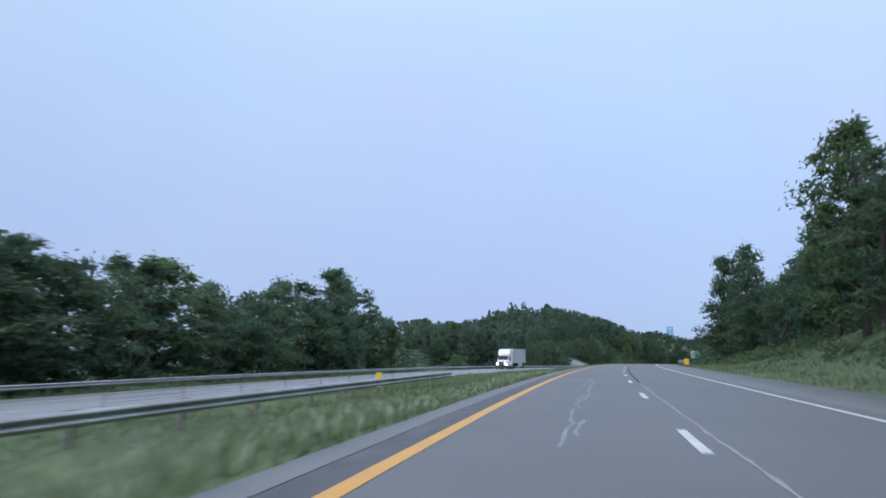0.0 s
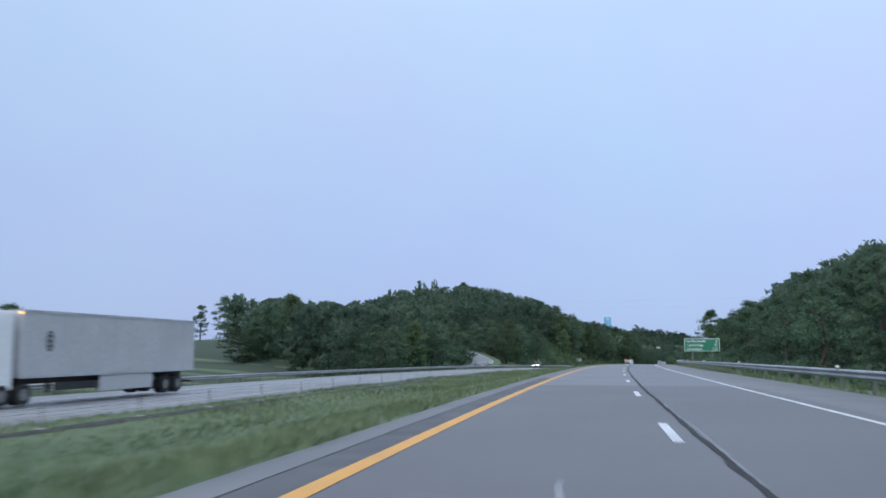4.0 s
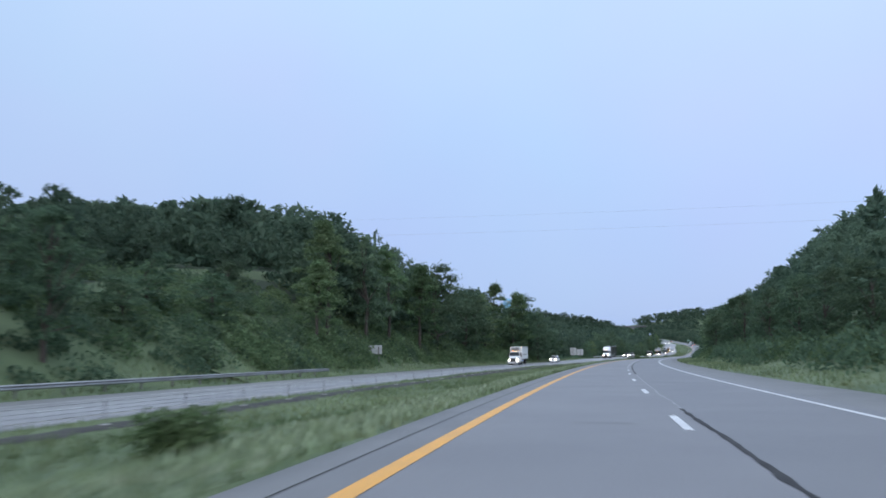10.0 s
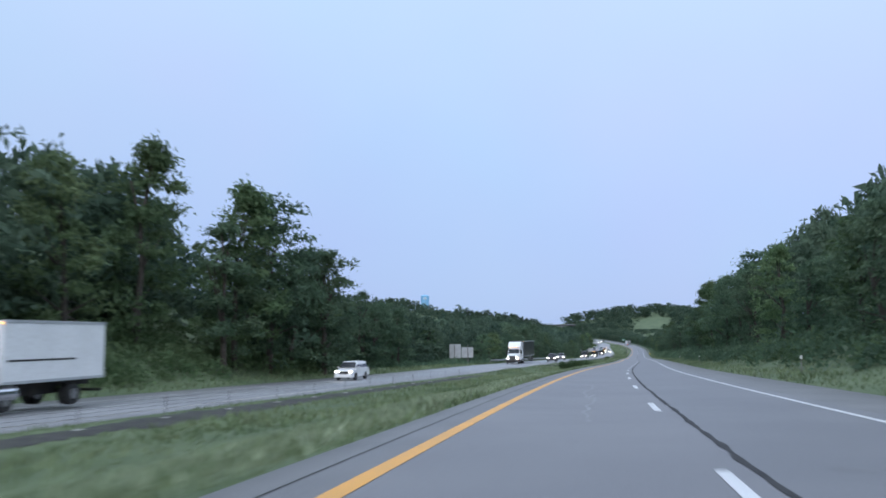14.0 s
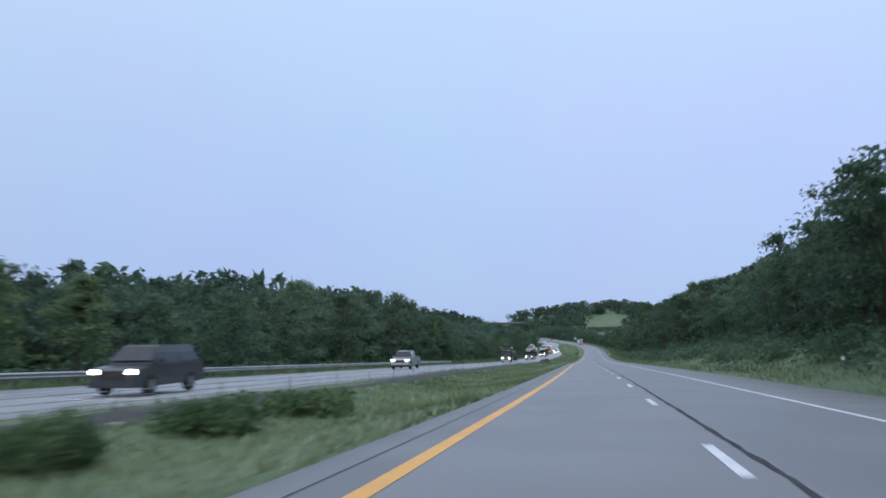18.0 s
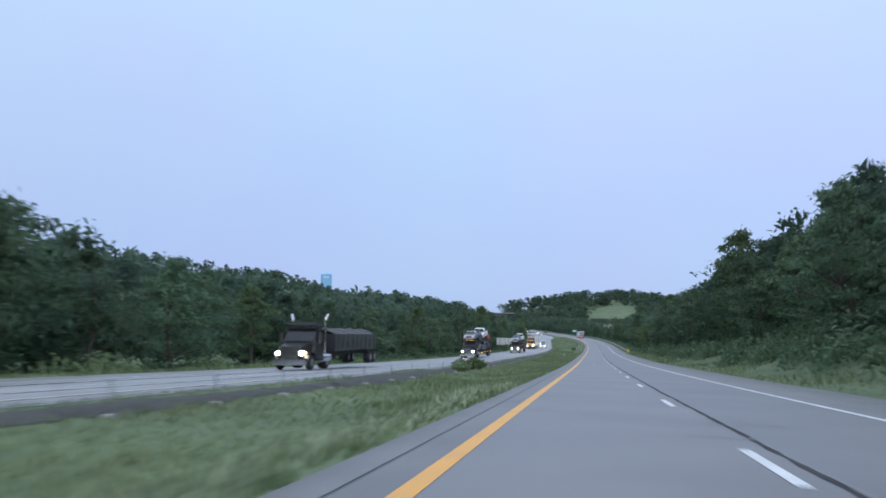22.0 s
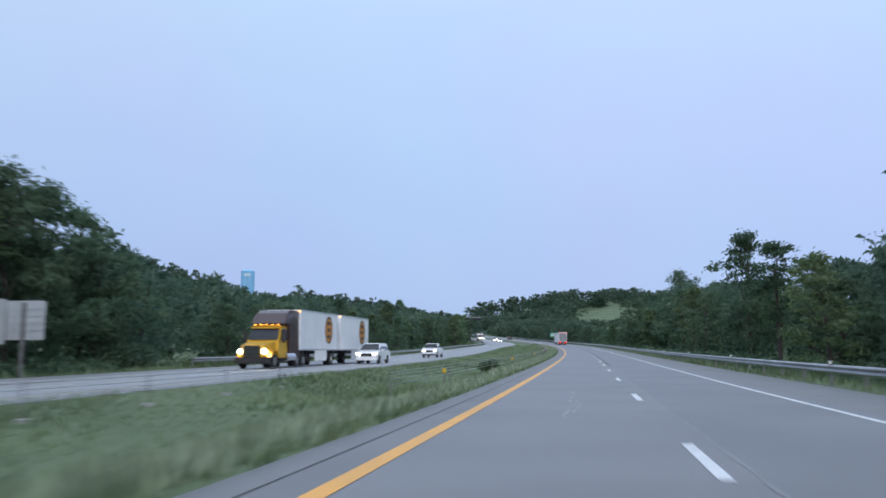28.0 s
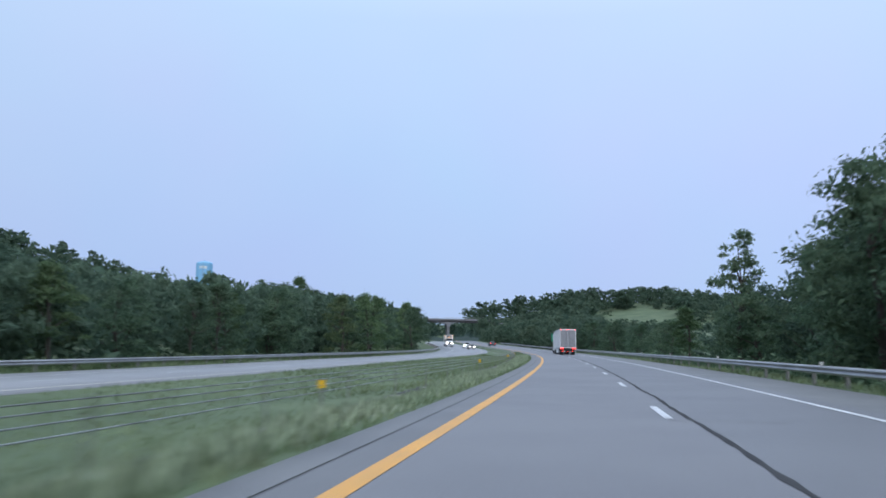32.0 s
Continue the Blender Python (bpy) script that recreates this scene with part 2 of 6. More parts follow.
SIGN_GREEN = material("green_sign_sheet", (0.0, 0.2, 0.105), 0.4, color2=(0.0, 0.17, 0.09), scale=0.8, fine=20)
SIGN_WHITE = material("white_sign_lettering", (0.78, 0.82, 0.8), 0.4, color2=(0.68, 0.72, 0.7), scale=2, fine=20)
ALUMINIUM = material("bare_aluminium_sign_back", (0.5, 0.52, 0.54), 0.5, 0.3, color2=(0.42, 0.44, 0.46), scale=1.2, fine=14)
CONCRETE = material("weathered_concrete", (0.3, 0.29, 0.27), 0.85, color2=(0.21, 0.2, 0.19), scale=0.3, color3=(0.15, 0.145, 0.14), fine=6, bump=0.4)
BRIDGE_GREY = material("grey_bridge_concrete", (0.25, 0.26, 0.275), 0.85, color2=(0.18, 0.188, 0.2), scale=0.3, color3=(0.14, 0.145, 0.15), fine=6, bump=0.4)
GIRDER = material("dark_bridge_steel", (0.045, 0.046, 0.05), 0.7, 0.2, color2=(0.07, 0.07, 0.074), scale=0.4, color3=(0.035, 0.033, 0.032), fine=6)
TOWER_BLUE = material("pale_blue_tank_paint", (0.2, 0.46, 0.68), 0.5, color2=(0.22, 0.48, 0.69), scale=0.1, color3=(0.25, 0.49, 0.68), fine=1.2)
FOOTING = material("pale_footing_concrete", (0.42, 0.42, 0.41), 0.85, color2=(0.32, 0.32, 0.31), scale=2.0, color3=(0.25, 0.24, 0.23), fine=14, bump=0.3)
CABLE = material("steel_cable", (0.5, 0.52, 0.52), 0.45, 0.8, color2=(0.2, 0.2, 0.2), scale=2, fine=40)
HOUSE_WALL = material("red_brick_wall", (0.22, 0.09, 0.07), 0.85, color2=(0.17, 0.075, 0.06), scale=1.0, color3=(0.26, 0.16, 0.13), fine=9, bump=0.4)
WIRE = material("dull_aluminium_power_line", (0.3, 0.31, 0.33), 0.6, 0.3, color2=(0.24, 0.25, 0.27), scale=0.5, fine=20)
SEAL_PALE = material("pale_dried_crack_seal", (0.34, 0.34, 0.35), 0.7, color2=(0.25, 0.25, 0.26), scale=1.5, color3=(0.2, 0.2, 0.2), fine=18)
SEAL_FAINT = material("faint_worn_crack_seal", (0.22, 0.22, 0.23), 0.6, color2=(0.17, 0.17, 0.178), scale=0.7, color3=(0.15, 0.15, 0.155), fine=9)
OPP_LINE = material("pale_worn_line_paint", (0.66, 0.62, 0.5), 0.5, color2=(0.54, 0.5, 0.4), scale=1.2, color3=(0.4, 0.37, 0.3), fine=30)
OPEN_JOINT = material("dirty_open_joint", (0.045, 0.045, 0.047), 0.6, color2=(0.085, 0.085, 0.088), scale=0.8, color3=(0.11, 0.11, 0.11), fine=16)
SCRIBBLE = material("pale_grey_crack_seal", (0.29, 0.29, 0.3), 0.65, color2=(0.21, 0.21, 0.22), scale=0.9, color3=(0.18, 0.18, 0.185), fine=9)
SEAL_DARK = material("dark_tar_crack_seal", (0.022, 0.022, 0.024), 0.8, color2=(0.04, 0.04, 0.042), scale=1.2, color3=(0.06, 0.06, 0.06), fine=16, spec=0.2)

# ---------------------------------------------------------------- builders
def fast_mesh(name, verts, quads, mat):
    """A mesh of quads from arrays."""
    me = bpy.data.meshes.new(name)
    nv, nf, k = len(verts), len(quads), quads.shape[1]
    me.vertices.add(nv)
    me.vertices.foreach_set("co", np.asarray(verts, np.float32).ravel())
    me.loops.add(nf * k)
    me.loops.foreach_set("vertex_index", np.asarray(quads, np.int32).ravel())
    me.polygons.add(nf)
    me.polygons.foreach_set("loop_start", np.arange(0, nf * k, k, dtype=np.int32))
    me.materials.append(mat)
    me.update(calc_edges=True)
    me.validate()
    return me


def part(name, bm, mat, parent, label=""):
    """A bmesh as one mesh object under its thing."""
    me = bpy.data.meshes.new(name)
    bm.to_mesh(me)
    bm.free()
    me.materials.append(mat)
    ob = new(name, me)
    ob.parent = parent
    return tagged(ob, label)


def part_mesh(name, me, parent, label=""):
    ob = new(name, me)
    ob.parent = parent
    return tagged(ob, label)


def box(bm, x0, x1, y0, y1, z0, z1, bevel=0.0):
    r = bmesh.ops.create_cube(bm, size=1.0)
    bmesh.ops.scale(bm, verts=r["verts"], vec=(x1 - x0, y1 - y0, z1 - z0))
    bmesh.ops.translate(bm, verts=r["verts"], vec=((x0 + x1) / 2, (y0 + y1) / 2, (z0 + z1) / 2))
    if bevel:
        bmesh.ops.bevel(bm, geom=list({e for v in r["verts"] for e in v.link_edges}), offset=bevel, segments=2, affect="EDGES")
    return bm


def boxes(*dims, bevel=0.0):
    bm = bmesh.new()
    for d in dims:
        box(bm, *d, bevel=bevel)
    return bm


def rod(bm, p, q, r, r2=None, sides=8):
    p, q = Vector(p), Vector(q)
    m = Matrix.Translation((p + q) / 2) @ (q - p).to_track_quat("Z", "Y").to_matrix().to_4x4()
    bmesh.ops.create_cone(bm, cap_ends=True, segments=sides, radius1=r, radius2=r if r2 is None else r2, depth=(q - p).length, matrix=m)
    return bm


def ribbon(name, mat, s0, s1, profile, parent=None, step=4.0, closed=False):
    """A mesh swept along the road: profile(s) gives rows of (u, dz)."""
    ss = np.linspace(s0, s1, max(2, int(round((s1 - s0) / step)) + 1))
    prof = np.array([profile(s) for s in ss])
    k = prof.shape[1]
    v = on_road(ss[:, None], prof[:, :, 0], prof[:, :, 1]).reshape(-1, 3)
    i = np.arange(len(ss) - 1)[:, None] * k
    j = np.arange(k - 1 if not closed else k)[None, :]
    jn = (j + 1) % k
    quads = np.stack([i + j, i + jn, i + k + jn, i + k + j], -1).reshape(-1, 4)
    ob = new(name, fast_mesh(name, v, quads, mat))
    if parent:
        ob.parent = parent
    return ob


# ---------------------------------------------------------------- the lie of the land
def opp_u(s):
    """The yellow line of the other carriageway."""
    return np.interp(s, [-60, 530, 570, 610, 650, 1000, 1050, 1100, 1160, 1220, 1260, 1300, 1340, 1400], [-20.6, -20.6, -19.4, -16.6, -15.2, -16.0, -17.2, -19.5, -20.6, -20.2, -16.4, -11.6, -9.0, -8.0])


def opp_z(s):
    return np.interp(s, [-60, 530, 570, 610, 650, 1000, 1050, 1100, 1300], [-1.05, -1.0, -0.75, -0.2, 0.05, 0.0, -0.1, -0.3, -0.4])


# heights over the road of the ground w metres beyond the outer edge of each carriageway, and of the tree tops there
W_LEFT = [0, 3, 8, 16, 30, 55, 100, 170, 300]
LEFT_S = [-60, 40, 80, 130, 230, 300, 350, 400, 450, 500, 550, 600, 660, 800, 900, 1000, 1100, 1300, 1700]
LEFT_Z = {0: 0 * np.ones(19),
          3: [-.2, -.2, -.3, -.5, -.5, -.4, .3, .8, 1, .8, .5, .2, -.3, -.3, -.3, -.2, -.3, -.3, 0],
          8: [-.6, -.6, -1.2, -2.5, -2.5, -1.5, 2, 4.5, 5, 4, 2.5, -.3, -1, -1, -.8, -.5, -.8, -.8, 1],
          16: [-1, -1, -2, -4.5, -4.5, -2.5, 4, 9, 10, 8, 5, -.5, -1, -1, -1, -.5, -.5, 0, 3],
          30: [-1, -1, -2, -5, -5, -2, 4, 11, 16, 19, 13, 2, -1, 0, -1, 0, 0, 1, 6],
          55: [0, 0, -1, -3, -2, 0, 4, 10, 18, 23, 22, 5, 0, 2, 0, 2, 2, 3, 10],
          100: [2, 1, 0, 1, 1.5, 3, 7, 11, 14, 24, 29, 8, 4, 4, 3, 6, 6, 8, 14],
          170: [5, 4, 3, 3.5, 4, 5, 6.5, 9, 12, 16, 15, 10, 8, 8, 8, 8, 8, 8, 12],
          300: [6, 6, 6, 6, 6, 7, 8, 9, 11, 12, 12, 12, 14, 12, 12, 12, 12, 14, 16]}
W_RIGHT = [0, 3, 8, 16, 30, 60, 120, 300]
RIGHT_S = [-60, 60, 100, 140, 230, 280, 350, 450, 560, 700, 850, 950, 1000, 1150, 1300, 1700]
RIGHT_Z = {0: 0 * np.ones(16),
           3: [.2, .2, 0, -.3, -.3, 0, .3, .3, .3, .3, .3, .2, -.2, -.3, -.3, 0],
           8: [2, 2, .5, -1, -1, .8, 1.8, 1.8, 2, 1.8, 2, 1, -.8, -1, -1, 0],
           16: [6, 6, 3, -1, -1, 2.5, 4.5, 4.2, 5, 4.2, 5, 3, -1, -1.5, -1.5, 2],
           30: [13, 13, 9, 3, 3, 6, 12, 14, 14, 9, 9, 7, 2, 1, 0, 3],
           60: [22, 22, 17, 8, 8, 12, 18, 21, 20, 12, 13, 10, 4, 4, 4, 6],
           120: [24, 24, 20, 10, 10, 14, 19, 22, 20, 15, 16, 14, 8, 8, 7, 6],
           300: [24, 24, 22, 16, 16, 16, 18, 18, 18, 16, 16, 16, 12, 12, 10, 10]}
LEFT_GRID = np.array([np.asarray(LEFT_Z[w], float) for w in W_LEFT])
RIGHT_GRID = np.array([np.asarray(RIGHT_Z[w], float) for w in W_RIGHT])


def grid_height(s, w, ws, ss, grid):
    rows = np.array([np.interp(s, ss, row) for row in grid])
    w = np.clip(w, ws[0], ws[-1] - 1e-3)
    i = np.searchsorted(ws, w, "right") - 1
    a = (w - np.asarray(ws)[i]) / (np.asarray(ws)[i + 1] - np.asarray(ws)[i])
    k = np.arange(rows.shape[1])
    return rows[i, k] * (1 - a) + rows[i + 1, k] * a


RIGHT_EDGE, LEFT_EDGE, OPP_IN, OPP_OUT = 6.75, -4.74, 1.25, 10.4


def land(s, u):
    """The ground's height over the road's level."""
    s, u = np.broadcast_arrays(np.asarray(s, float), np.asarray(u, float))
    shape = s.shape
    s, u = s.ravel(), u.ravel()
    ou, oz = opp_u(s), opp_z(s)
    inner, outer = ou + OPP_IN, ou - OPP_OUT
    z = np.full(s.shape, -0.1)
    m = (u < LEFT_EDGE) & (u > inner)
    a = (LEFT_EDGE - u[m]) / (LEFT_EDGE - inner[m])
    z[m] = -0.04 + a * (oz[m] - 0.0) - np.interp(s[m], [-60, 48, 95], [0.08, 0.08, 0.55]) * np.sin(np.pi * np.clip(a, 0, 1)) ** 1.3
    m = (u <= inner) & (u >= outer)
    z[m] = oz[m] - 0.1
    m = u < outer
    z[m] = oz[m] - 0.04 + grid_height(s[m], outer[m] - u[m], W_LEFT, LEFT_S, LEFT_GRID)
    m = u > RIGHT_EDGE
    z[m] = -0.04 + grid_height(s[m], u[m] - RIGHT_EDGE, W_RIGHT, RIGHT_S, RIGHT_GRID)
    return z.reshape(shape)


def ground_columns(s):
    ou = opp_u(s)
    left = ou - OPP_OUT - np.array([110, 80, 55, 42, 30, 22, 16, 12, 8, 5, 3, 1, 0.05])
    mid = [ou - OPP_OUT + 0.3, ou + OPP_IN - 0.3, ou + OPP_IN + 0.05]
    med = np.linspace(ou + OPP_IN + 0.6, LEFT_EDGE - 0.5, 9)
    right = RIGHT_EDGE + np.array([-0.3, 0.05, 1, 3, 5, 8, 12, 16, 22, 30, 42, 60, 85, 120])
    return np.concatenate([left, mid, med, [LEFT_EDGE - 0.05, LEFT_EDGE + 0.3], right])


def build_ground():
    ss = np.arange(-140, 1721, 6.0)
    cols = np.array([ground_columns(s) for s in ss])
    k = cols.shape[1]
    sg = np.repeat(ss[:, None], k, 1)
    z = land(sg, cols)
    rough = np.array([[noise.noise((s * 0.11, u * 0.16, 0.0)) for u in row] for s, row in zip(ss, cols)])
    off = np.minimum(np.abs(cols - RIGHT_EDGE), 40) / 40
    z = z + rough * np.where((cols > RIGHT_EDGE + 2) | (cols < opp_u(sg) - OPP_OUT - 2), 0.6 * off + 0.1, 0.0)
    v = on_road(sg, cols, z).reshape(-1, 3)
    i = np.arange(len(ss) - 1)[:, None] * k
    j = np.arange(k - 1)[None, :]
    q1 = np.stack([i + j, i + j + 1, i + k + j + 1, i + k + j], -1).reshape(-1, 4)
    # the country beyond, reaching the horizon
    g = np.concatenate([np.arange(-4600, -800, 400), np.arange(-800, 1300, 25), np.arange(1300, 4700, 400)])
    h = np.concatenate([np.arange(-4600, -400, 400), np.arange(-400, 2300, 25), np.arange(2300, 4900, 400)])
    X, Y = np.meshgrid(g, h)
    flat = np.stack([X.ravel(), Y.ravel()], -1)
    zz, side = country(flat)
    zz = zz - 2.5 * (np.abs(side) < 110)
    n0, kx = len(v), len(g)
    i = np.arange(len(h) - 1)[:, None] * kx
    j = np.arange(kx - 1)[None, :]
    q2 = n0 + np.stack([i + j, i + j + 1, i + kx + j + 1, i + kx + j], -1).reshape(-1, 4)
    mid = (flat[i + j] + flat[i + kx + j + 1]).reshape(-1, 2) / 2
    near = np.abs(side[(i + j).ravel()]) < 45
    ob = new("ground", fast_mesh("ground", np.concatenate([v, np.column_stack([flat, zz])]), np.concatenate([q1, q2[~near]]), GRASS))
    ob.data.polygons.foreach_set("use_smooth", [True] * len(ob.data.polygons))
    return tagged(ob, "rough mown grass on the verges, median and hillsides", "ground", kind="structure")


# crests of the hills round the valley: x, y, height
CRESTS = [[(402, 1652, 7), (398, 1690, 9), (408, 1740, 19), (452, 1735, 25), (485, 1735, 32), (506, 1735, 35), (526, 1735, 32), (547, 1735, 37), (574, 1735, 33), (598, 1735, 25), (680, 1720, 18)],
          [(-260, 1280, 40), (-100, 1350, 44), (-2, 1396, 44), (45, 1418, 40), (101, 1440, 35), (118, 1523, 37), (140, 1545, 31), (150, 1575, 30), (177, 1562, 17)],
          [(110, 1805, 29), (170, 1790, 31), (228, 1760, 32), (262, 1742, 28), (290, 1725, 23), (312, 1670, 13), (332, 1652, 13)]]


def dense(line, step=20.0):
    out = []
    for a, b in zip(line[:-1], line[1:]):
        a, b = np.array(a, float), np.array(b, float)
        k = max(1, int(np.hypot(*(b - a)[:2]) / step))
        out += [a + (b - a) * i / k for i in range(k)]
    return np.array(out + [np.array(line[-1], float)])


def country(flat):
    """Height of the open country at places x, y, and how far to the side of the road they lie."""
    rs = np.arange(-60, 1716, 6.0)
    line = on_road(rs, 0.0)
    best = np.empty(len(flat), int)
    for c in range(0, len(flat), 2000):
        best[c:c + 2000] = np.argmin(((flat[c:c + 2000, None, :] - line[None, :, :2]) ** 2).sum(-1), 1)
    a = turn_at(rs)[best]
    d = flat - line[best, :2]
    u = d[:, 0] * np.cos(a) + d[:, 1] * np.sin(a)
    dist = np.hypot(d[:, 0], d[:, 1])
    side = np.where(u < 0, -dist, dist)
    z = line[best, 2] + land(rs[best], np.clip(side, -320, 300))
    top = np.full(len(flat), -1e9)
    for fall, crest in zip((0.15, 0.3, 0.22), CRESTS):
        for x, y, h in dense(crest):
            top = np.maximum(top, h - fall * np.hypot(flat[:, 0] - x, flat[:, 1] - y))
    free = np.clip((dist - 40) / 40, 0, 1)
    return np.where(top > z, z + (top - z) * free, z), side


build_ground()

# ---------------------------------------------------------------- carriageways
SEAM = -4.19
for a, b, left, right in ((-140, 160, ASPHALT_OLD, ASPHALT_OLD_RIGHT), (160, 1700, ASPHALT, ASPHALT_RIGHT)):
    tagged(ribbon("road", left, a, b, lambda s: [(-3.68, 0), (-2.0, 0.0), (0.36, 0.0)], step=6), "grey worn asphalt of the passing lane", "road", kind="structure")
    tagged(ribbon("road", right, a, b, lambda s: [(0.36, 0.0), (2.0, 0.0), (4.2, 0.0)], step=6), "slightly darker worn asphalt of the driving lane", "road", kind="structure")
tagged(ribbon("shoulder", SHOULDER, -140, 1700, lambda s: [(4.2, 0.0), (RIGHT_EDGE, -0.03), (RIGHT_EDGE + 0.02, -0.3)], step=6), "paved grey right shoulder", "shoulder", kind="structure")
tagged(ribbon("shoulder", DARK_SEAM, -140, 170, lambda s: [(SEAM + 0.03, -0.004), (-3.68, 0.0)], step=6), "dark asphalt strip beside the yellow line", "shoulder", kind="structure")
tagged(ribbon("shoulder", STRIP, 170, 1700, lambda s: [(SEAM + 0.03, -0.004), (-3.68, 0.0)], step=6), "grey asphalt strip beside the yellow line", "shoulder", kind="structure")
tagged(ribbon("shoulder_joint", OPEN_JOINT, -140, 1700, lambda s: [(SEAM - 0.03, -0.012), (SEAM + 0.03, -0.012)], step=6), "thin dark open joint along the left shoulder", "joint", kind="structure")
tagged(ribbon("shoulder", SHOULDER, -140, 1700, lambda s: [(LEFT_EDGE - 0.02, -0.3), (LEFT_EDGE, -0.015), (SEAM - 0.03, -0.005)], step=6), "pale worn edge of the left shoulder", "shoulder", kind="structure")
tagged(ribbon("road", OPP_ASPHALT, -140, 1700, lambda s: [(opp_u(s) - OPP_OUT, opp_z(s) - 0.3), (opp_u(s) - OPP_OUT + .02, opp_z(s)), (opp_u(s) + OPP_IN - .02, opp_z(s)), (opp_u(s) + OPP_IN, opp_z(s) - 0.3)], step=6),
       "pale worn asphalt of the oncoming carriageway", "road", kind="structure")
tagged(ribbon("edge_line", YELLOW_PAINT, -140, 1700, lambda s: [(-3.67, .006), (-3.44, .006)], step=6), "solid yellow edge line, worn paint", "road marking", kind="structure")
tagged(ribbon("edge_line", WHITE_PAINT, -140, 1700, lambda s: [(LANE - .075, .006), (LANE + .075, .006)], step=6), "solid white edge line, worn paint", "road marking", kind="structure")
tagged(ribbon("edge_line", OPP_LINE, -140, 1700, lambda s: [(opp_u(s) - .08, opp_z(s) + .006), (opp_u(s) + .08, opp_z(s) + .006)], step=6), "solid pale bleached edge line of the oncoming lanes", "road marking", kind="structure")
tagged(ribbon("edge_line", WHITE_PAINT, -140, 1700, lambda s: [(opp_u(s) - 7.4, opp_z(s) + .006), (opp_u(s) - 7.24, opp_z(s) + .006)], step=6), "solid white edge line of the oncoming lanes", "road marking", kind="structure")


def build_dashes():
    for k in range(-4, 112):
        s = DASH_START + k * DASH_PERIOD
        tagged(ribbon("lane_dash", WHITE_PAINT, s, s + DASH_LENGTH, lambda q: [(-.075, .006), (.075, .006)], step=3.1),
               "white painted lane dash on worn asphalt", "road marking", "lane dashes", "structure")
        tagged(ribbon("lane_dash", WHITE_PAINT, s + 4, s + 4 + DASH_LENGTH, lambda q: [(opp_u(q) - LANE - .07, opp_z(q) + .006), (opp_u(q) - LANE + .07, opp_z(q) + .006)], step=3.1),
               "white painted lane dash of the oncoming lanes", "road marking", "oncoming lane dashes", "structure")


build_dashes()

# ---------------------------------------------------------------- trees
RNG = np.random.default_rng(7)


def leaf_quads(centres, size, rng, droop=0.5, lift=None):
    """Small kite-shaped leaf sprays of uneven size round the given centres."""
    n = len(centres)
    nrm = rng.normal(size=(n, 3)) + (0, 0, 0.8)
    nrm /= np.linalg.norm(nrm, axis=1)[:, None]
    a = np.cross(nrm, rng.normal(size=(n, 3)))
    a /= np.linalg.norm(a, axis=1)[:, None]
    b = np.cross(nrm, a)
    w = (size * rng.uniform(0.55, 1.3, n))[:, None]
    sag = np.array([0, 0, -1.0]) * w * droop * rng.uniform(0, 1, n)[:, None]
    v = np.stack([centres - a * w, centres - b * w * 0.36 + nrm * w * 0.14, centres + a * w * 1.15 + sag, centres + b * w * 0.42 + nrm * w * 0.14], 1)
    return v.reshape(-1, 3), np.arange(4 * n).reshape(-1, 4)


def crown_points(rng, n, height, width, base, clumps, ragged=0.3, tall=0.0):
    """Leaf places on the outsides of clumps that are strewn through an uneven crown, and how deep inside each one lies."""
    t = rng.uniform(0, 1, clumps) ** 0.75
    ang = rng.uniform(0, 2 * np.pi, clumps)
    prof = np.sin(np.pi * (0.12 + 0.86 * t)) ** 0.7 * (1 - tall * t)
    lean = rng.normal(0, 0.08, 2) * width
    rad = width / 2 * prof * rng.uniform(0.25, 1.0, clumps) * (1 + rng.normal(0, ragged * 0.5, clumps))
    c = np.stack([np.cos(ang) * rad + lean[0] * t, np.sin(ang) * rad + lean[1] * t, base + (height - base) * (0.03 + 0.92 * t)], 1)
    r = width * rng.uniform(0.07, 0.19, clumps) * (1.1 - 0.35 * t)
    share = r ** 1.6
    who = rng.choice(clumps, n, p=share / share.sum())
    d = rng.normal(size=(n, 3))
    d[:, 2] = np.abs(d[:, 2]) * 0.9 - 0.25
    d /= np.linalg.norm(d, axis=1)[:, None]
    k = rng.uniform(0.4, 1.2, n) * (1 + 0.25 * np.sin(3.0 * d[:, 0] + 5.0 * d[:, 1] + who))
    pts = c[who] + d * (k * r[who])[:, None] * (1, 1, 0.8)
    lift = height / np.percentile(pts[:, 2], 99.6)
    return pts * (1, 1, lift), c * (1, 1, lift), k


def trunk_mesh(name, rng, height, clumps, r0):
    bm = bmesh.new()
    p = Vector((0, 0, -0.6))
    pts = [p]
    for i in range(1, 5):
        pts.append(Vector((rng.normal(0, 0.12) * i, rng.normal(0, 0.12) * i, height * 0.8 * i / 4)))
    for i in range(4):
        rod(bm, pts[i], pts[i + 1], r0 * (1 - i * 0.2), r0 * (1 - (i + 1) * 0.2), 7)
    for c in clumps[:: max(1, len(clumps) // 9)]:
        k = min(3, max(1, int(c[2] / height * 4)))
        rod(bm, pts[k], Vector(c), r0 * 0.35, r0 * 0.1, 5)
    me = bpy.data.meshes.new(name)
    bm.to_mesh(me)
    bm.free()
    me.materials.append(BARK)
    return me


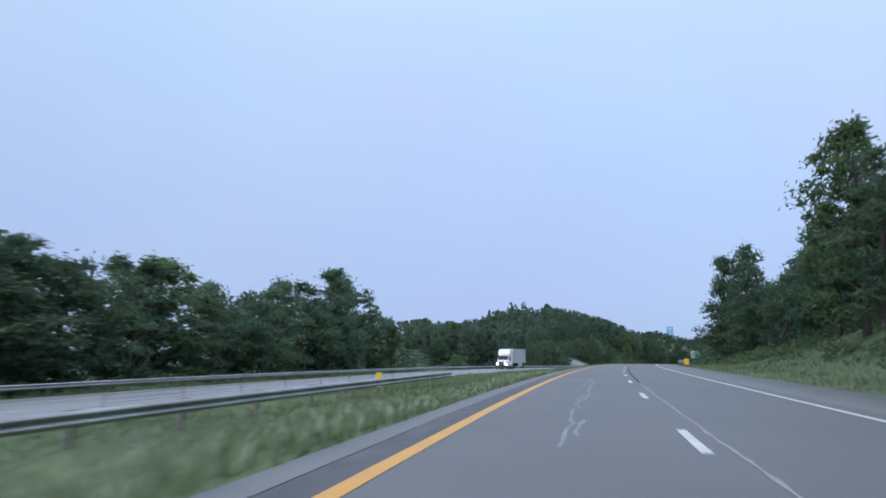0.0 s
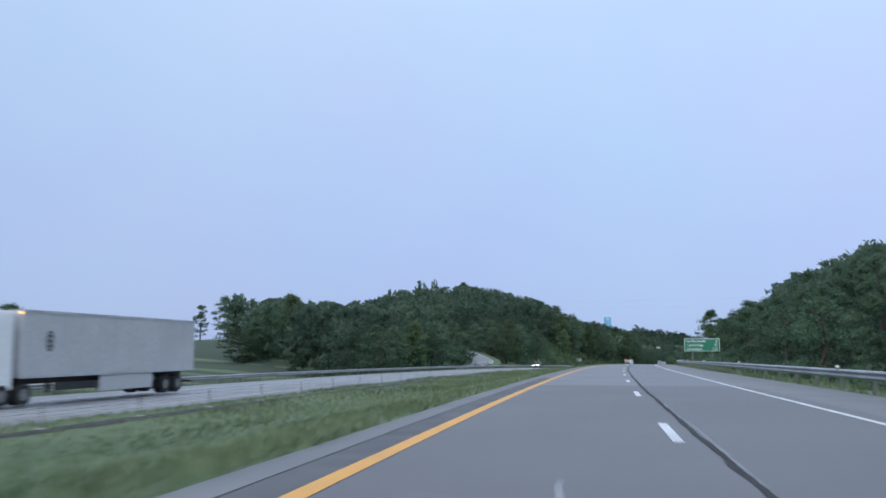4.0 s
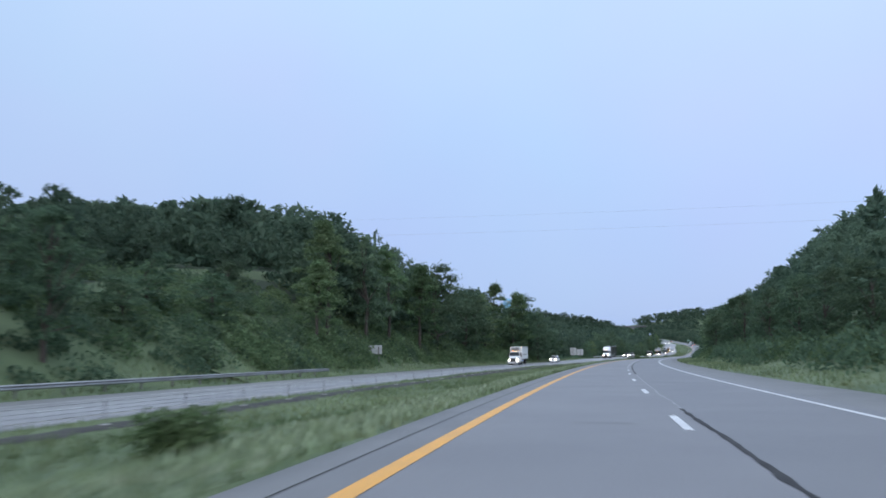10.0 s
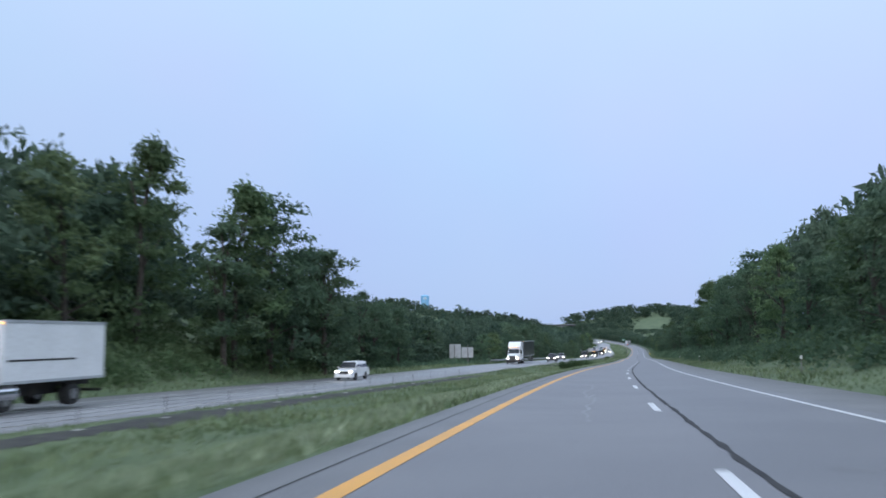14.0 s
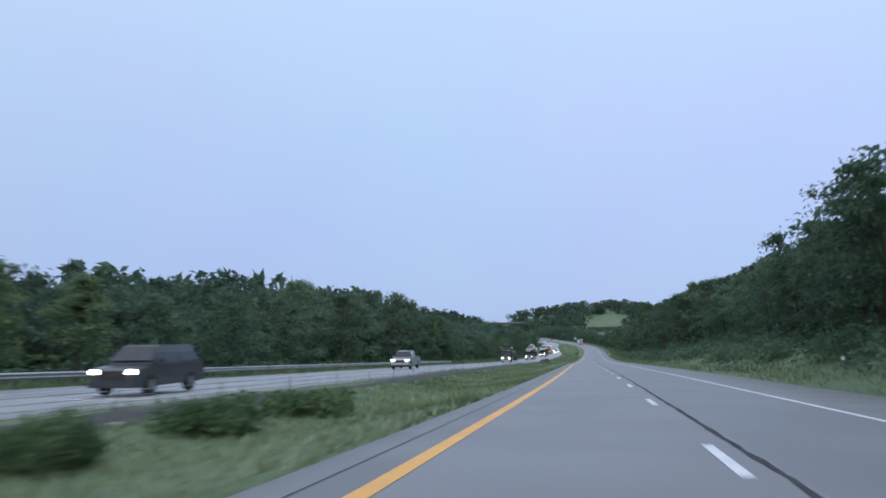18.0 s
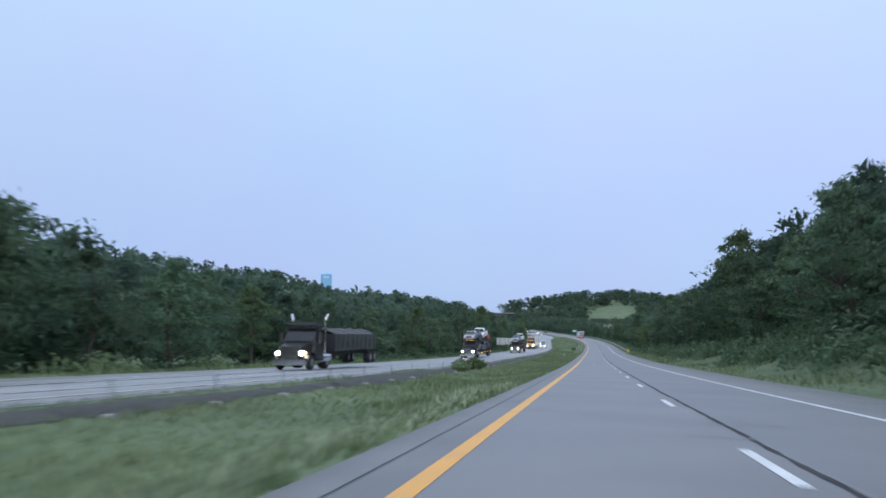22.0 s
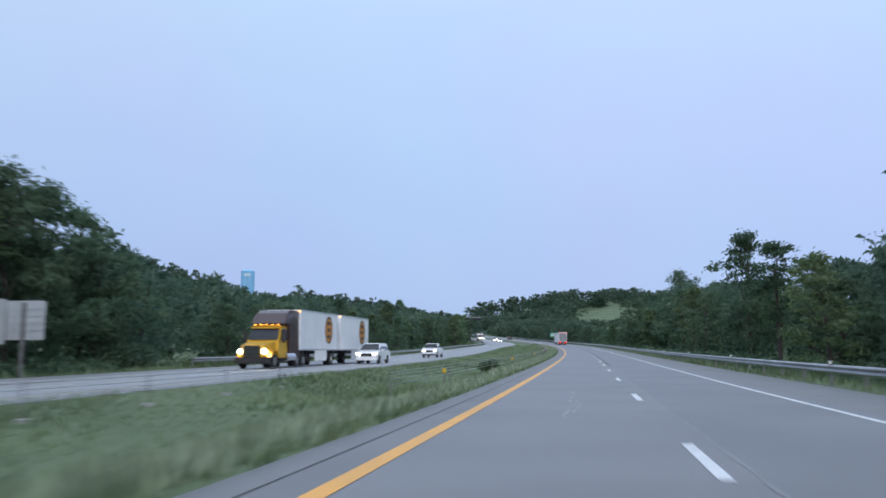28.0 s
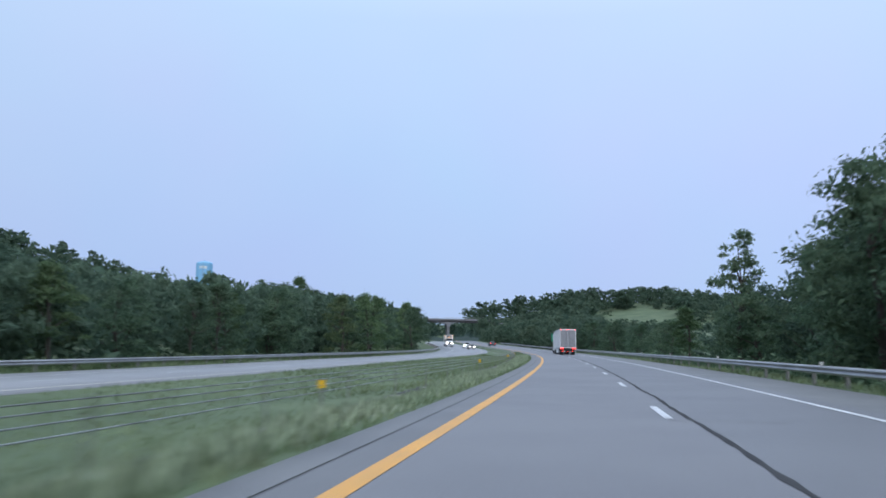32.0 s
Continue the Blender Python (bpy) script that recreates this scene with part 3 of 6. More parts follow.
def build_tree(kind, rng, mat):
    height, width, base, clumps, n, size, ragged, tall = kind
    pts, cl, depth = crown_points(rng, n, height, width, base, clumps, ragged, tall)
    v, q = leaf_quads(pts, size * np.interp(depth, [0.4, 1.2], [1.5, 0.8]), rng)
    tree = new("tree")
    part_mesh("crown", fast_mesh("crown", v, q, mat), tree)
    part_mesh("trunk", trunk_mesh("trunk", rng, height, cl, 0.12 + height * 0.012), tree)
    tree.location = (0, -400, -80)
    return tree


# height, width, base of the crown, clumps, leaf sprays, their size, raggedness, taper
TREE_KINDS = [((12, 8.5, 0.1, 84, 4300, 0.21, 0.35, 0.1), "broad leafy tree of full summer green at the wood's edge", LEAF),
              ((12, 7.6, 0.2, 74, 3900, 0.2, 0.45, 0.2), "tall ragged deciduous tree with gaps in its crown", LEAF),
              ((12, 9.5, 0.0, 82, 4300, 0.21, 0.3, 0.05), "low spreading tree hung with vines", LEAF),
              ((12, 6.6, 1.2, 52, 2800, 0.2, 0.55, 0.15), "slender open-crowned tree with bare lower trunk", LEAF),
              ((12, 7.5, 0.0, 68, 3800, 0.2, 0.3, 0.3), "light green bushy young tree", LEAF_LIGHT)]
TREES = []
for kind, text, mat in TREE_KINDS:
    for _ in range(2):
        TREES.append(tagged(build_tree(kind, RNG, mat), text, "tree"))
USED = set()


def plant(s, u, top, kind, group, spread=1.0, sink=0.3):
    """A tree whose top stands the given metres over the road's level."""
    ground_z = float(land(s, u)) - sink
    height = max(2.5, top - ground_z)
    k = height / 12.0
    wide = k ** 0.75 * spread
    p = on_road(s, u, ground_z)
    m = Matrix.Translation(p) @ Matrix.Rotation(RNG.uniform(0, 6.28), 4, "Z") @ Matrix.Diagonal((wide, wide, k, 1))
    proto = TREES[kind]
    if kind not in USED:
        USED.add(kind)
        proto.matrix_basis = m
        proto["group"] = group
        return proto
    ob = copy_thing(proto, m)
    ob["group"] = group
    return ob


# tops of the trees over the road, every 25 m from s = -50, at several places across: u on the right side, metres behind the wood's front on the left
TOPS_S = np.arange(-50, 1376, 25.0)
RIGHT_TOPS = {14: [15, 15, 15, 14.5, 12, 8.5, 9, 10.5, 6.5, 6, 7, 6.5, 6, 9, 7.5, 7.5, 8, 9, 7.5, 8, 8.5, 8, 8.5, 9, 10, 11, 11.5, 12.5, 12,
                   11, 10.5, 10, 10, 10, 11.5, 11.5, 11.5, 11.5, 11.5, 10.5, 10.5, 10.5, 9, 5, 6.5, 6.5, 9.5, 10.5, 10.5, 6.5, 6.5, 6.5, 6.5, 6.5, 6.5, 6.5, 6.5, 6.5],
              18: [19, 19, 19, 19, 19, 12.5, 10.5, 12, 10.5, 8.5, 8, 8, 8.5, 9.5, 9.5, 9.5, 9, 9.5, 10, 10, 9.5, 10.5, 11, 12, 12.5, 14, 15, 14.5, 15.5,
                   14, 12, 11, 12.5, 12.5, 13.5, 14.5, 14, 14, 14, 13, 13, 12.5, 12.5, 9, 7, 8.5, 9, 10.5, 12.5, 10.5, 7, 8, 8, 8, 8, 8, 8, 8],
              24: [23, 23, 23, 23, 23, 16.5, 14.5, 13.5, 14.5, 12.5, 11, 12, 11.5, 12, 13, 14, 15, 13.5, 13, 14, 14, 14.5, 14, 14.5, 15.5, 17, 18, 18.5, 19.5,
                   18, 16, 15, 13.5, 15, 15.5, 17, 18, 18, 17.5, 17, 15.5, 16.5, 16.5, 13, 11, 8.5, 10, 11, 14, 14.5, 11, 9, 9.5, 9.5, 9.5, 9.5, 9.5, 9.5],
              32: np.interp(TOPS_S, TOPS_S[::2], [27, 27, 27, 18.5, 18.5, 15, 15.5, 17, 20, 20, 20, 21, 22, 24.5, 23.5, 20, 17.5, 19.5, 20, 21.5, 19.5, 20.5, 15, 10.5, 13.5, 15, 10.5, 11, 11]),
              42: np.interp(TOPS_S, TOPS_S[::2], [31, 31, 31, 22.5, 22.5, 19, 19.5, 21, 25, 29, 29, 30, 30.5, 31, 27.5, 24, 21.5, 23.5, 24, 25, 23.5, 24.5, 19, 14.5, 12, 16, 14.5, 13, 13])}
LEFT_TOPS = {2: [9.5, 9.5, 9.5, 9.5, 9.5, 7.5, 9, 5, 6.5, 7, 8, 8.5, 8, 8, 9, 9, 10.5, 11, 16, 18.5, 19.5, 18, 13, 15.5, 15, 9.5, 8.5, 8, 7.3,
                 6.7, 7.5, 10, 11.5, 9, 9.7, 7.6, 7.7, 7.8, 7.7, 8.3, 10.2, 9.5, 12, 11.9, 8, 6.8, 5, 7.3, 7, 8, 6.9, 8.2, 8, 8.5, 9.5, 9.5, 10, 10],
             8: [10, 10, 10, 10, 10, 8, 9.5, 4.5, 3.5, 3.5, 8.5, 8.5, 5.5, 9, 8.5, 9, 13, 14, 16, 19, 23, 23, 18, 18.5, 17, 6.5, 9, 9.5, 8.3,
                 7, 10, 11.5, 11.5, 10.5, 11.8, 9.4, 8.5, 10, 10, 9.5, 12, 12.5, 12.5, 15, 12.1, 6.7, 8.1, 9, 9, 8, 8.5, 10, 10, 9.5, 9.5, 9.5, 10.5, 11],
             16: [12, 12, 12, 12, 12, 11.5, 10, 8, 6, 6.5, 8.5, 10, 9, 10, 10, 10, 12.5, 15, 14, 21, 26, 24.5, 23, 18.5, 18.5, 11.5, 12.5, 10.5, 11,
                 6.5, 10.5, 11, 14.5, 14, 16.8, 12, 11.5, 11.5, 11, 12, 12.5, 15.5, 14.5, 14.5, 15, 11, 9, 9.5, 10.5, 10.5, 9, 9.5, 11.7, 11, 10, 12, 12, 12.5]}
# the wooded hill goes on behind, from s = 250 to 650
HILL_S = np.arange(250, 651, 25.0)
HILL_TOPS = {28: [12, 8, 12.5, 12, 12, 17, 19, 21.5, 26, 30, 30, 25.5, 23, 18.5, 8.5, 14, 13],
             45: [11.5, 11.5, 13.5, 15, 14.5, 15, 20.5, 22.5, 27, 32, 33, 34.5, 32, 27.5, 12, 10, 16.5],
             70: [9.5, 6.5, 15.5, 14, 18.5, 19, 19, 23, 28, 32.5, 38, 40, 40, 37.5, 15.5, 13.5, 20],
             100: [12.5, 10, 8, 9.5, 14, 22.5, 23.5, 23, 25.5, 28.5, 35, 40.5, 46, 48, 19, 17, 23.5],
             140: [16, 13.5, 11.5, 16.5, 14.5, 10, 24.5, 29, 29.5, 29.5, 32, 36.5, 46, 51, 22.5, 20.5, 27]}


def across(at, rows, s, ss):
    """Height at a place across the road, between rows that run along it."""
    keys = sorted(rows)
    return float(np.interp(at, keys, [np.interp(s, ss, rows[k]) for k in keys]))


def tops_right(s, u):
    return across(u, RIGHT_TOPS, s, TOPS_S)


def tops_left(s, w):
    if w > 16 and 250 < s < 650:
        return across(w, {16: np.interp(HILL_S, TOPS_S, LEFT_TOPS[16]), **HILL_TOPS}, s, HILL_S)
    return across(w, LEFT_TOPS, s, TOPS_S) + 0.12 * max(0, min(w, 40) - 16)


def wood_front(s):
    """How far left of the dashed line the wood begins."""
    return float(opp_u(s)) - OPP_OUT - float(np.interp(s, [-60, 330, 400, 540, 600, 1400], [5, 6, 5, 5, 6, 6]))


def plant_edges():
    s = -50.0
    while s < 1365:
        gap = 123 < s < 250 or 308 < s < 347 or 388 < s < 424
        if not gap:
            w = RNG.uniform(-1.5 if 250 < s < 310 else 0, 5) + (6 if 596 < s < 638 else 3 if 1000 < s < 1022 else 0)
            top, kind = tops_left(s, w) * RNG.uniform(0.92, 1.07), int(RNG.integers(0, 10))
            # paler young trees on the open bank of the hill
            plant(s, wood_front(s) - w, top, 8 + kind % 2 if 380 < s < 560 and kind < 5 else kind, "trees along the oncoming lanes")
        s += RNG.uniform(8.5, 12.5)
    s = -30.0
    while s < 1340:
        u = RIGHT_EDGE + RNG.uniform(6.5, 12.0) + (5.5 if 226 < s < 276 else 0)
        top = tops_right(s, u) if s < 1225 else top_right(s, u)
        plant(s, u, top * RNG.uniform(0.95, 1.1), int(RNG.integers(0, 10)), "trees along the right shoulder")
        s += RNG.uniform(8.5, 12.5)


def top_left(s, u):
    return tops_left(s, wood_front(s) - u)


def top_right(s, u):
    # beyond the dip the trees stay below the hillside field
    if s > 1225:
        return min(tops_right(s, u), float(np.interp(s - 3.3 * (u - 20), [1150, 1240, 1260, 1287, 1323, 1347, 1400], [7, 6, 4.8, 5, 7.2, 10, 11])))
    return tops_right(s, u)


plant_edges()


# ---------------------------------------------------------------- the woods behind, in stretches
def simple_crown(rng, n, size, clumps):
    pts, _, depth = crown_points(rng, n, 1.0, 0.86, 0.06, clumps, 0.45, 0.1)
    return leaf_quads(pts, size * np.interp(depth, [0.4, 1.2], [1.5, 0.8]), rng, 0.4)


CROWNS = [simple_crown(RNG, 520, 0.035, 28) for _ in range(7)]
FAR_CROWNS = [simple_crown(RNG, 140, 0.068, 19) for _ in range(7)]
HILL_CROWNS = [simple_crown(RNG, 80, 0.09, 16) for _ in range(7)]
BRUSH_CROWNS = [simple_crown(RNG, 75, 0.1, 12) for _ in range(4)]


def woodland(label, places, far=False):
    """One joined wood: places are rows of x, y, ground z, height, width."""
    vs, qs, n = [], [], 0
    for x, y, z, h, w, *back in places:
        pool = BRUSH_CROWNS if h < 4.7 else HILL_CROWNS if far == "hills" else FAR_CROWNS if far or back else CROWNS
        v, q = pool[int(RNG.integers(0, len(pool)))]
        a = RNG.uniform(0, 6.28)
        c, s_ = math.cos(a), math.sin(a)
        v = np.stack([(v[:, 0] * c - v[:, 1] * s_) * w + x, (v[:, 0] * s_ + v[:, 1] * c) * w + y, v[:, 2] * h + z], 1)
        vs.append(v)
        qs.append(q + n)
        n += len(v)
    return tagged(new("woodland", fast_mesh("woodland", np.concatenate(vs), np.concatenate(qs), LEAF_FAR)), label, "woodland", kind="stuff")


def wood_strip(label, s0, s1, u_near, u_far, top, step, thin=1.0, keep=None, far=False):
    rows = []
    mid = u_near((s0 + s1) / 2) if callable(u_near) else u_near
    for _ in range(int((s1 - s0) * abs(u_far - mid) / step ** 2 * thin)):
        s, a = RNG.uniform(s0, s1), RNG.uniform(0, 1)
        near = u_near(s) if callable(u_near) else u_near
        u = near + (u_far - near) * a
        if keep and not keep(s, u):
            continue
        g = float(land(s, u)) - 0.5
        h = max(5.0, top(s, u) - g) * RNG.uniform(0.84, 1.06)
        behind = (1,) if abs(u - near) > 15 else ()
        rows.append((*on_road(s, u, g), h, min(h, 15) * RNG.uniform(0.7, 1.05), *behind))
        if not behind and RNG.uniform() < 0.6:
            rows.append((*on_road(s + RNG.uniform(-3, 3), u + RNG.uniform(-3, 3), g), min(4.5, h * 0.6), RNG.uniform(5.5, 8)))
    return woodland(label, rows, far)


for a, b in ((-60, 130), (356, 440), (440, 560), (560, 680), (680, 820), (820, 1000), (1000, 1180), (1180, 1375)):
    wood_strip("dense green woods beside the oncoming lanes", a, b, lambda s: wood_front(s) - (16 if 386 < s < 424 else 4), -78 if 340 < a < 600 else -62 if a >= 680 else -54, top_left, 6.0)
for a, b in ((-40, 140), (140, 330), (330, 560), (560, 780), (780, 1000), (1000, 1200), (1200, 1400)):
    wood_strip("dense green woods above the right shoulder", a, b, RIGHT_EDGE + 12, RIGHT_EDGE + (47 if a == 330 else 40), top_right, 6.0)
BEYOND = lambda s, u: s > 200 + 1.3 * min(165, -u)
wood_strip("woods in the hollow round the side road", 268, 345, -62, -175, top_left, 7.0, 1.5, BEYOND, True)
wood_strip("woods in the hollow below the hill", 345, 470, -76, -185, top_left, 7.0, 1.4, BEYOND, True)
wood_strip("woods on the top of the hill", 470, 585, -76, -170, top_left, 7.0, 1.3, None, True)
wood_strip("young trees between the highway and the side road", 250, 306, -43, -64, lambda s, u: min(top_left(s, u), float(np.interp(s, [250, 300], [5, 9])) + 0.12 * (-43 - u)), 5.5, 1.0, BEYOND)
wood_strip("young trees inside the bend of the side road", 300, 333, -45.5, -62, lambda s, u: 8 + 0.1 * (-45 - u), 4.5)
# lone trees by the meadow, on the shoulders and in front of the woods
LONE = [(107, -41, 13.6, 6), (113, -43, 13.2, 1), (119, -41, 10.8, 7), (101, -40, 13.4, 3), (85, -41, 12, 0), (80, -39, 10, 6), (507, -36, 16.8, 1), (512, -38, 17.4, 6), (575, -34, 10.6, 2), (582, -35, 10.4, 0), (590, -34, 9.2, 6), (560, -35, 14.2, 3), (553, -34, 13.2, 2),
        (1168, 13.6, 11, 1),
        
        (427, -37.5, 13.7, 8), (344, -37.5, 10, 9), (347.5, -40.5, 11.5, 4), (350, -42, 11.8, 2), (351, -49, 12.5, 0), (345, -41, 9, 5), (326, -44.5, 8, 5), (331, -45.3, 8.5, 2), (335, -47.2, 9, 8), (338, -50, 9.5, 4), (321, -44.5, 7.5, 4), (316, -45, 7.5, 2), (341.5, -38.8, 8.5, 2), (354, -40, 11, 0), (357, -46, 12.5, 1), (365, -41, 12, 4), (374, -40, 12, 2), (782, -35.5, 13.2, 6), (790, -38, 14.2, 1), (797, -36, 10.8, 3), (773, -37, 12.4, 7), (768, -36, 11.5, 0),
        (1027, -35, 13.4, 1), (1018, -36, 14.5, 3), (1008, -35, 14.2, 0), (1230, -39, 11.5, 2), (1236, -41, 11.8, 0)]
for s, u, top, kind in LONE:
    if u < 0 and s > 130:
        top = min(top, tops_left(s, wood_front(s) - u) + 0.6)
    plant(s, u, top, kind, "tall single trees")
for s, u, top, kind, spread in ((36, -38, 8.2, 2, 1.7), (43, -39, 9.2, 0, 1.6), (48, -41, 9.4, 4, 1.6), (55, -39, 9.6, 2, 1.5), (61, -41, 8, 9, 1.6), (68, -40, 6.6, 2, 1.7), (76, -39.5, 7.2, 4, 1.6), (92, -42, 11.5, 2, 1.3), (27, -38, 8, 2, 1.7), (18, -39, 8.5, 0, 1.5),
                                (306, -95, 10.6, 2, 1.5), (311, -96, 11.8, 0, 1.3), (316, -95, 14.2, 2, 1.2), (322, -97, 16.6, 0, 1.2), (328, -95, 16, 9, 1.2),
                                (392, -40, 9, 4, 1.3), (400, -43, 11, 2, 1.3), (408, -41, 9.5, 5, 1.3), (416, -44, 12.5, 0, 1.1), (385, -46, 13, 2, 1.2), (396, -50, 15, 0, 1.2),
                                (163, -56, 5.2, 2, 1.7), (168, -58, 4.6, 4, 1.6), (159, -60, 4.2, 9, 1.8), (206, -50, 3.0, 8, 1.6), (196, -62, 3.4, 5, 1.6), (97, 14.4, 12.5, 1, 0.8), (120, 13.4, 15.8, 3, 0.8), (117, 16.2, 17, 1, 0.8), (549, -34.5, 17.2, 1, 1.1), (557, -32, 12.8, 3, 1.2), (541, -35, 14.8, 6, 1.1), (806, -36, 10, 1, 1.0), (1190, 21, 15.5, 0, 1.0), (1184, 18, 13, 2, 1.0), (1197, 28, 19.5, 1, 1.0), (1176, 17, 12.2, 6, 1.0), (1161, 16, 12, 4, 1.0), (1315, -56, 16.4, 0, 1.1), (1322, -52, 14.5, 2, 1.1), (1331, -55, 15, 9, 1.0), (709, -37.5, 9.6, 0, 0.9), (722, -39, 11.6, 1, 1.0), (728, -40, 12.4, 6, 1.0), (742, -37, 12.2, 0, 1.1), (752, -38, 12.8, 2, 1.0), (764, -35.5, 13.2, 1, 1.0), (784, -37, 14, 0, 1.0), (792, -39.5, 14.8, 6, 1.0), (1032, -37, 13.4, 0, 1.0), (1039, -38, 12.6, 6, 1.0), (1124, -41, 9.8, 2, 1.2), (1054, 14.2, 10.9, 6, 1.0), (1066, 14.4, 12.2, 3, 0.9), (1201, 14.4, 12, 7, 0.9)):
    plant(s, u, top, kind, "tall single trees", spread)


def hill_wood(label, x0, x1, y0, y1, spacing, keep, low=8.0, high=14.5):
    n = int((x1 - x0) * (y1 - y0) / spacing ** 2)
    xy = np.column_stack([RNG.uniform(x0, x1, n), RNG.uniform(y0, y1, n)])
    z, side = country(xy)
    rows = []
    for (x, y), g, w in zip(xy, z, side):
        if keep(x, y, w):
            h = min(RNG.uniform(low, high), below_field(x, y) - g + 0.8)
            if h < 2.5:
                continue
            rows.append((x, y, g - 0.8, h, h * RNG.uniform(0.85, 1.4)))
            if h > 6 and RNG.uniform() < 0.7:
                rows.append((x + RNG.uniform(-4, 4), y + RNG.uniform(-4, 4), g - 0.8, 4.6, RNG.uniform(6.5, 9)))
    return woodland(label, rows, "hills")


def in_field(x, y):
    """The mown pasture that slopes down towards the highway."""
    left = 441 + 0.36 * (y - 1560) + 5 * math.sin(y * 0.11)
    return 1535 < y < 1652 - 0.0075 * (x - 492) ** 2 and left < x < left + 58


def below_field(x, y):
    """How high a tree may stand in the line of sight to the pasture."""
    return -8 + 13.5 * (y - 820) / 720 if 1535 >= y and abs(x - (200 + 0.345 * (y - 820))) < 30 + 0.05 * (y - 820) else 99.0


hill_wood("wooded hillside to the right of the climbing highway", 380, 690, 1400, 1790, 8.4, lambda x, y, w: w > 34 and not in_field(x, y))
hill_wood("wooded ridge beyond the valley", -260, 230, 1240, 1640, 11.0, lambda x, y, w: w < -75 and y > 1180 + 0.45 * (x + 260) and math.hypot(x - 202, (y - 1386) * 0.6) > 12)
hill_wood("woods round the water tower", 100, 345, 1600, 1815, 8.2, lambda x, y, w: w < -32 and math.hypot(x - 170, y - 1795) > 13)
hill_wood("low woods in the valley beside the oncoming lanes", -60, 260, 880, 1400, 11.0, lambda x, y, w: -190 < w < -60 and math.hypot(x - 202, (y - 1380) * 0.6) > 14, 6.5, 9.5)
wood_strip("trees crowding the right shoulder below the overpass", 1320, 1660, 10, 44, top_right, 6.0, 1.3, None, True)
wood_strip("trees along the oncoming lanes below the overpass", 1365, 1660, lambda s: float(opp_u(s)) - 17, -75, lambda s, u: float(np.interp(s, [1365, 1450, 1520, 1600], [12.5, 12, 9.5, 8])) + 0.12 * max(0, -u - 30), 6.0, 1.2, None, True)


def bridge_woods():
    """Trees that crowd the ends of the overpass and the slope behind it."""
    rows = []
    for _ in range(240):
        x, y = RNG.uniform(285, 425), RNG.uniform(1662, 1712)
        rows.append((x, y, 2.0, 10.4 + RNG.uniform(-1.4, 0.8) + max(0, abs(x - 365) - 16) * 0.1, RNG.uniform(7, 11)))
    for x0, x1, high in ((322, 346, 14.5), (381, 400, 14.0)):
        for _ in range(26):
            rows.append((RNG.uniform(x0, x1), RNG.uniform(1630, 1645), 0.5, high + RNG.uniform(-3.0, 1.0), RNG.uniform(6, 9)))
    return woodland("dark trees crowding round the overpass", rows, True)


bridge_woods()


def plant_far(x, y, top, kind, spread):
    ground_z = float(country(np.array([[x, y]], float))[0][0]) - 0.5
    k = (top - ground_z) / 12.0
    m = Matrix.Translation((x, y, ground_z)) @ Matrix.Diagonal((k * spread, k * spread, k, 1))
    ob = copy_thing(TREES[kind], m)
    ob["group"] = "tall single trees"


plant_far(227, 1764, 50.5, 2, 1.7)
plant_far(236, 1760, 46, 0, 1.3)
plant_far(318, 1490, 11.5, 2, 1.2)
for x, y, top, kind in ((-142, 515, 29.8, 0), (-128, 519, 26, 2), (-155, 512, 25, 6), (-136, 508, 24, 9), (-102, 488, 25.4, 1), (-95, 548, 23.6, 4)):
    plant_far(x, y, top, kind, 1.0)
# clumps of trees along the far edge of the meadow
for s, u, top, kind, spread in ((290, -192, 12, 2, 1.5), (302, -190, 15.4, 0, 1.4), (311, -192, 16, 9, 1.3), (318, -189, 17.6, 2, 1.3), (329, -190, 19.4, 0, 1.2), (336, -194, 16, 4, 1.4), (345, -190, 12.5, 2, 1.6), (367, -190, 17.6, 0, 1.1), (372, -193, 14, 9, 1.3), (392, -190, 15.8, 2, 1.4), (404, -192, 18, 0, 1.3)):
    plant(s, u, top, kind, "trees along the meadow", spread * 1.3)

# ---------------------------------------------------------------- undergrowth, shrubs and grass
def scatter_leaves(name, label, category, mat, places, size, rng):
    v, q = leaf_quads(places, size, rng, 0.7)
    return tagged(new(name, fast_mesh(name, v, q, mat)), label, category, kind="stuff")


def thicket(s0, s1, near, far, high, per_metre, mat, label, seed):
    """Tangled brush on the bank in front of the trees, in clumps of uneven height."""
    rng = np.random.default_rng(seed)
    n = int((s1 - s0) * per_metre * 0.75)
    clumps = max(4, int((s1 - s0) * 0.9))
    cs = rng.uniform(s0, s1, clumps)
    ca = rng.uniform(0, 1, clumps)
    who = rng.integers(0, clumps, n)
    r = rng.uniform(0.9, 2.2, clumps)
    d = rng.normal(size=(n, 3))
    d /= np.linalg.norm(d, axis=1)[:, None]
    k = rng.uniform(0.5, 1.0, n) * r[who]
    s = cs[who] + d[:, 0] * k * 1.4
    base_u = np.array([near(q) for q in cs]) * (1 - ca) + np.array([far(q) for q in cs]) * ca
    u = base_u[who] + d[:, 1] * k
    dz = land(s, u) + np.abs(d[:, 2]) * k * high * rng.uniform(0.5, 1.0, n) + 0.05
    return scatter_leaves("undergrowth", label, "undergrowth", mat, on_road(s, u, dz), 0.23, rng)


def left_verge(s):
    return float(opp_u(s)) - OPP_OUT - 2.6


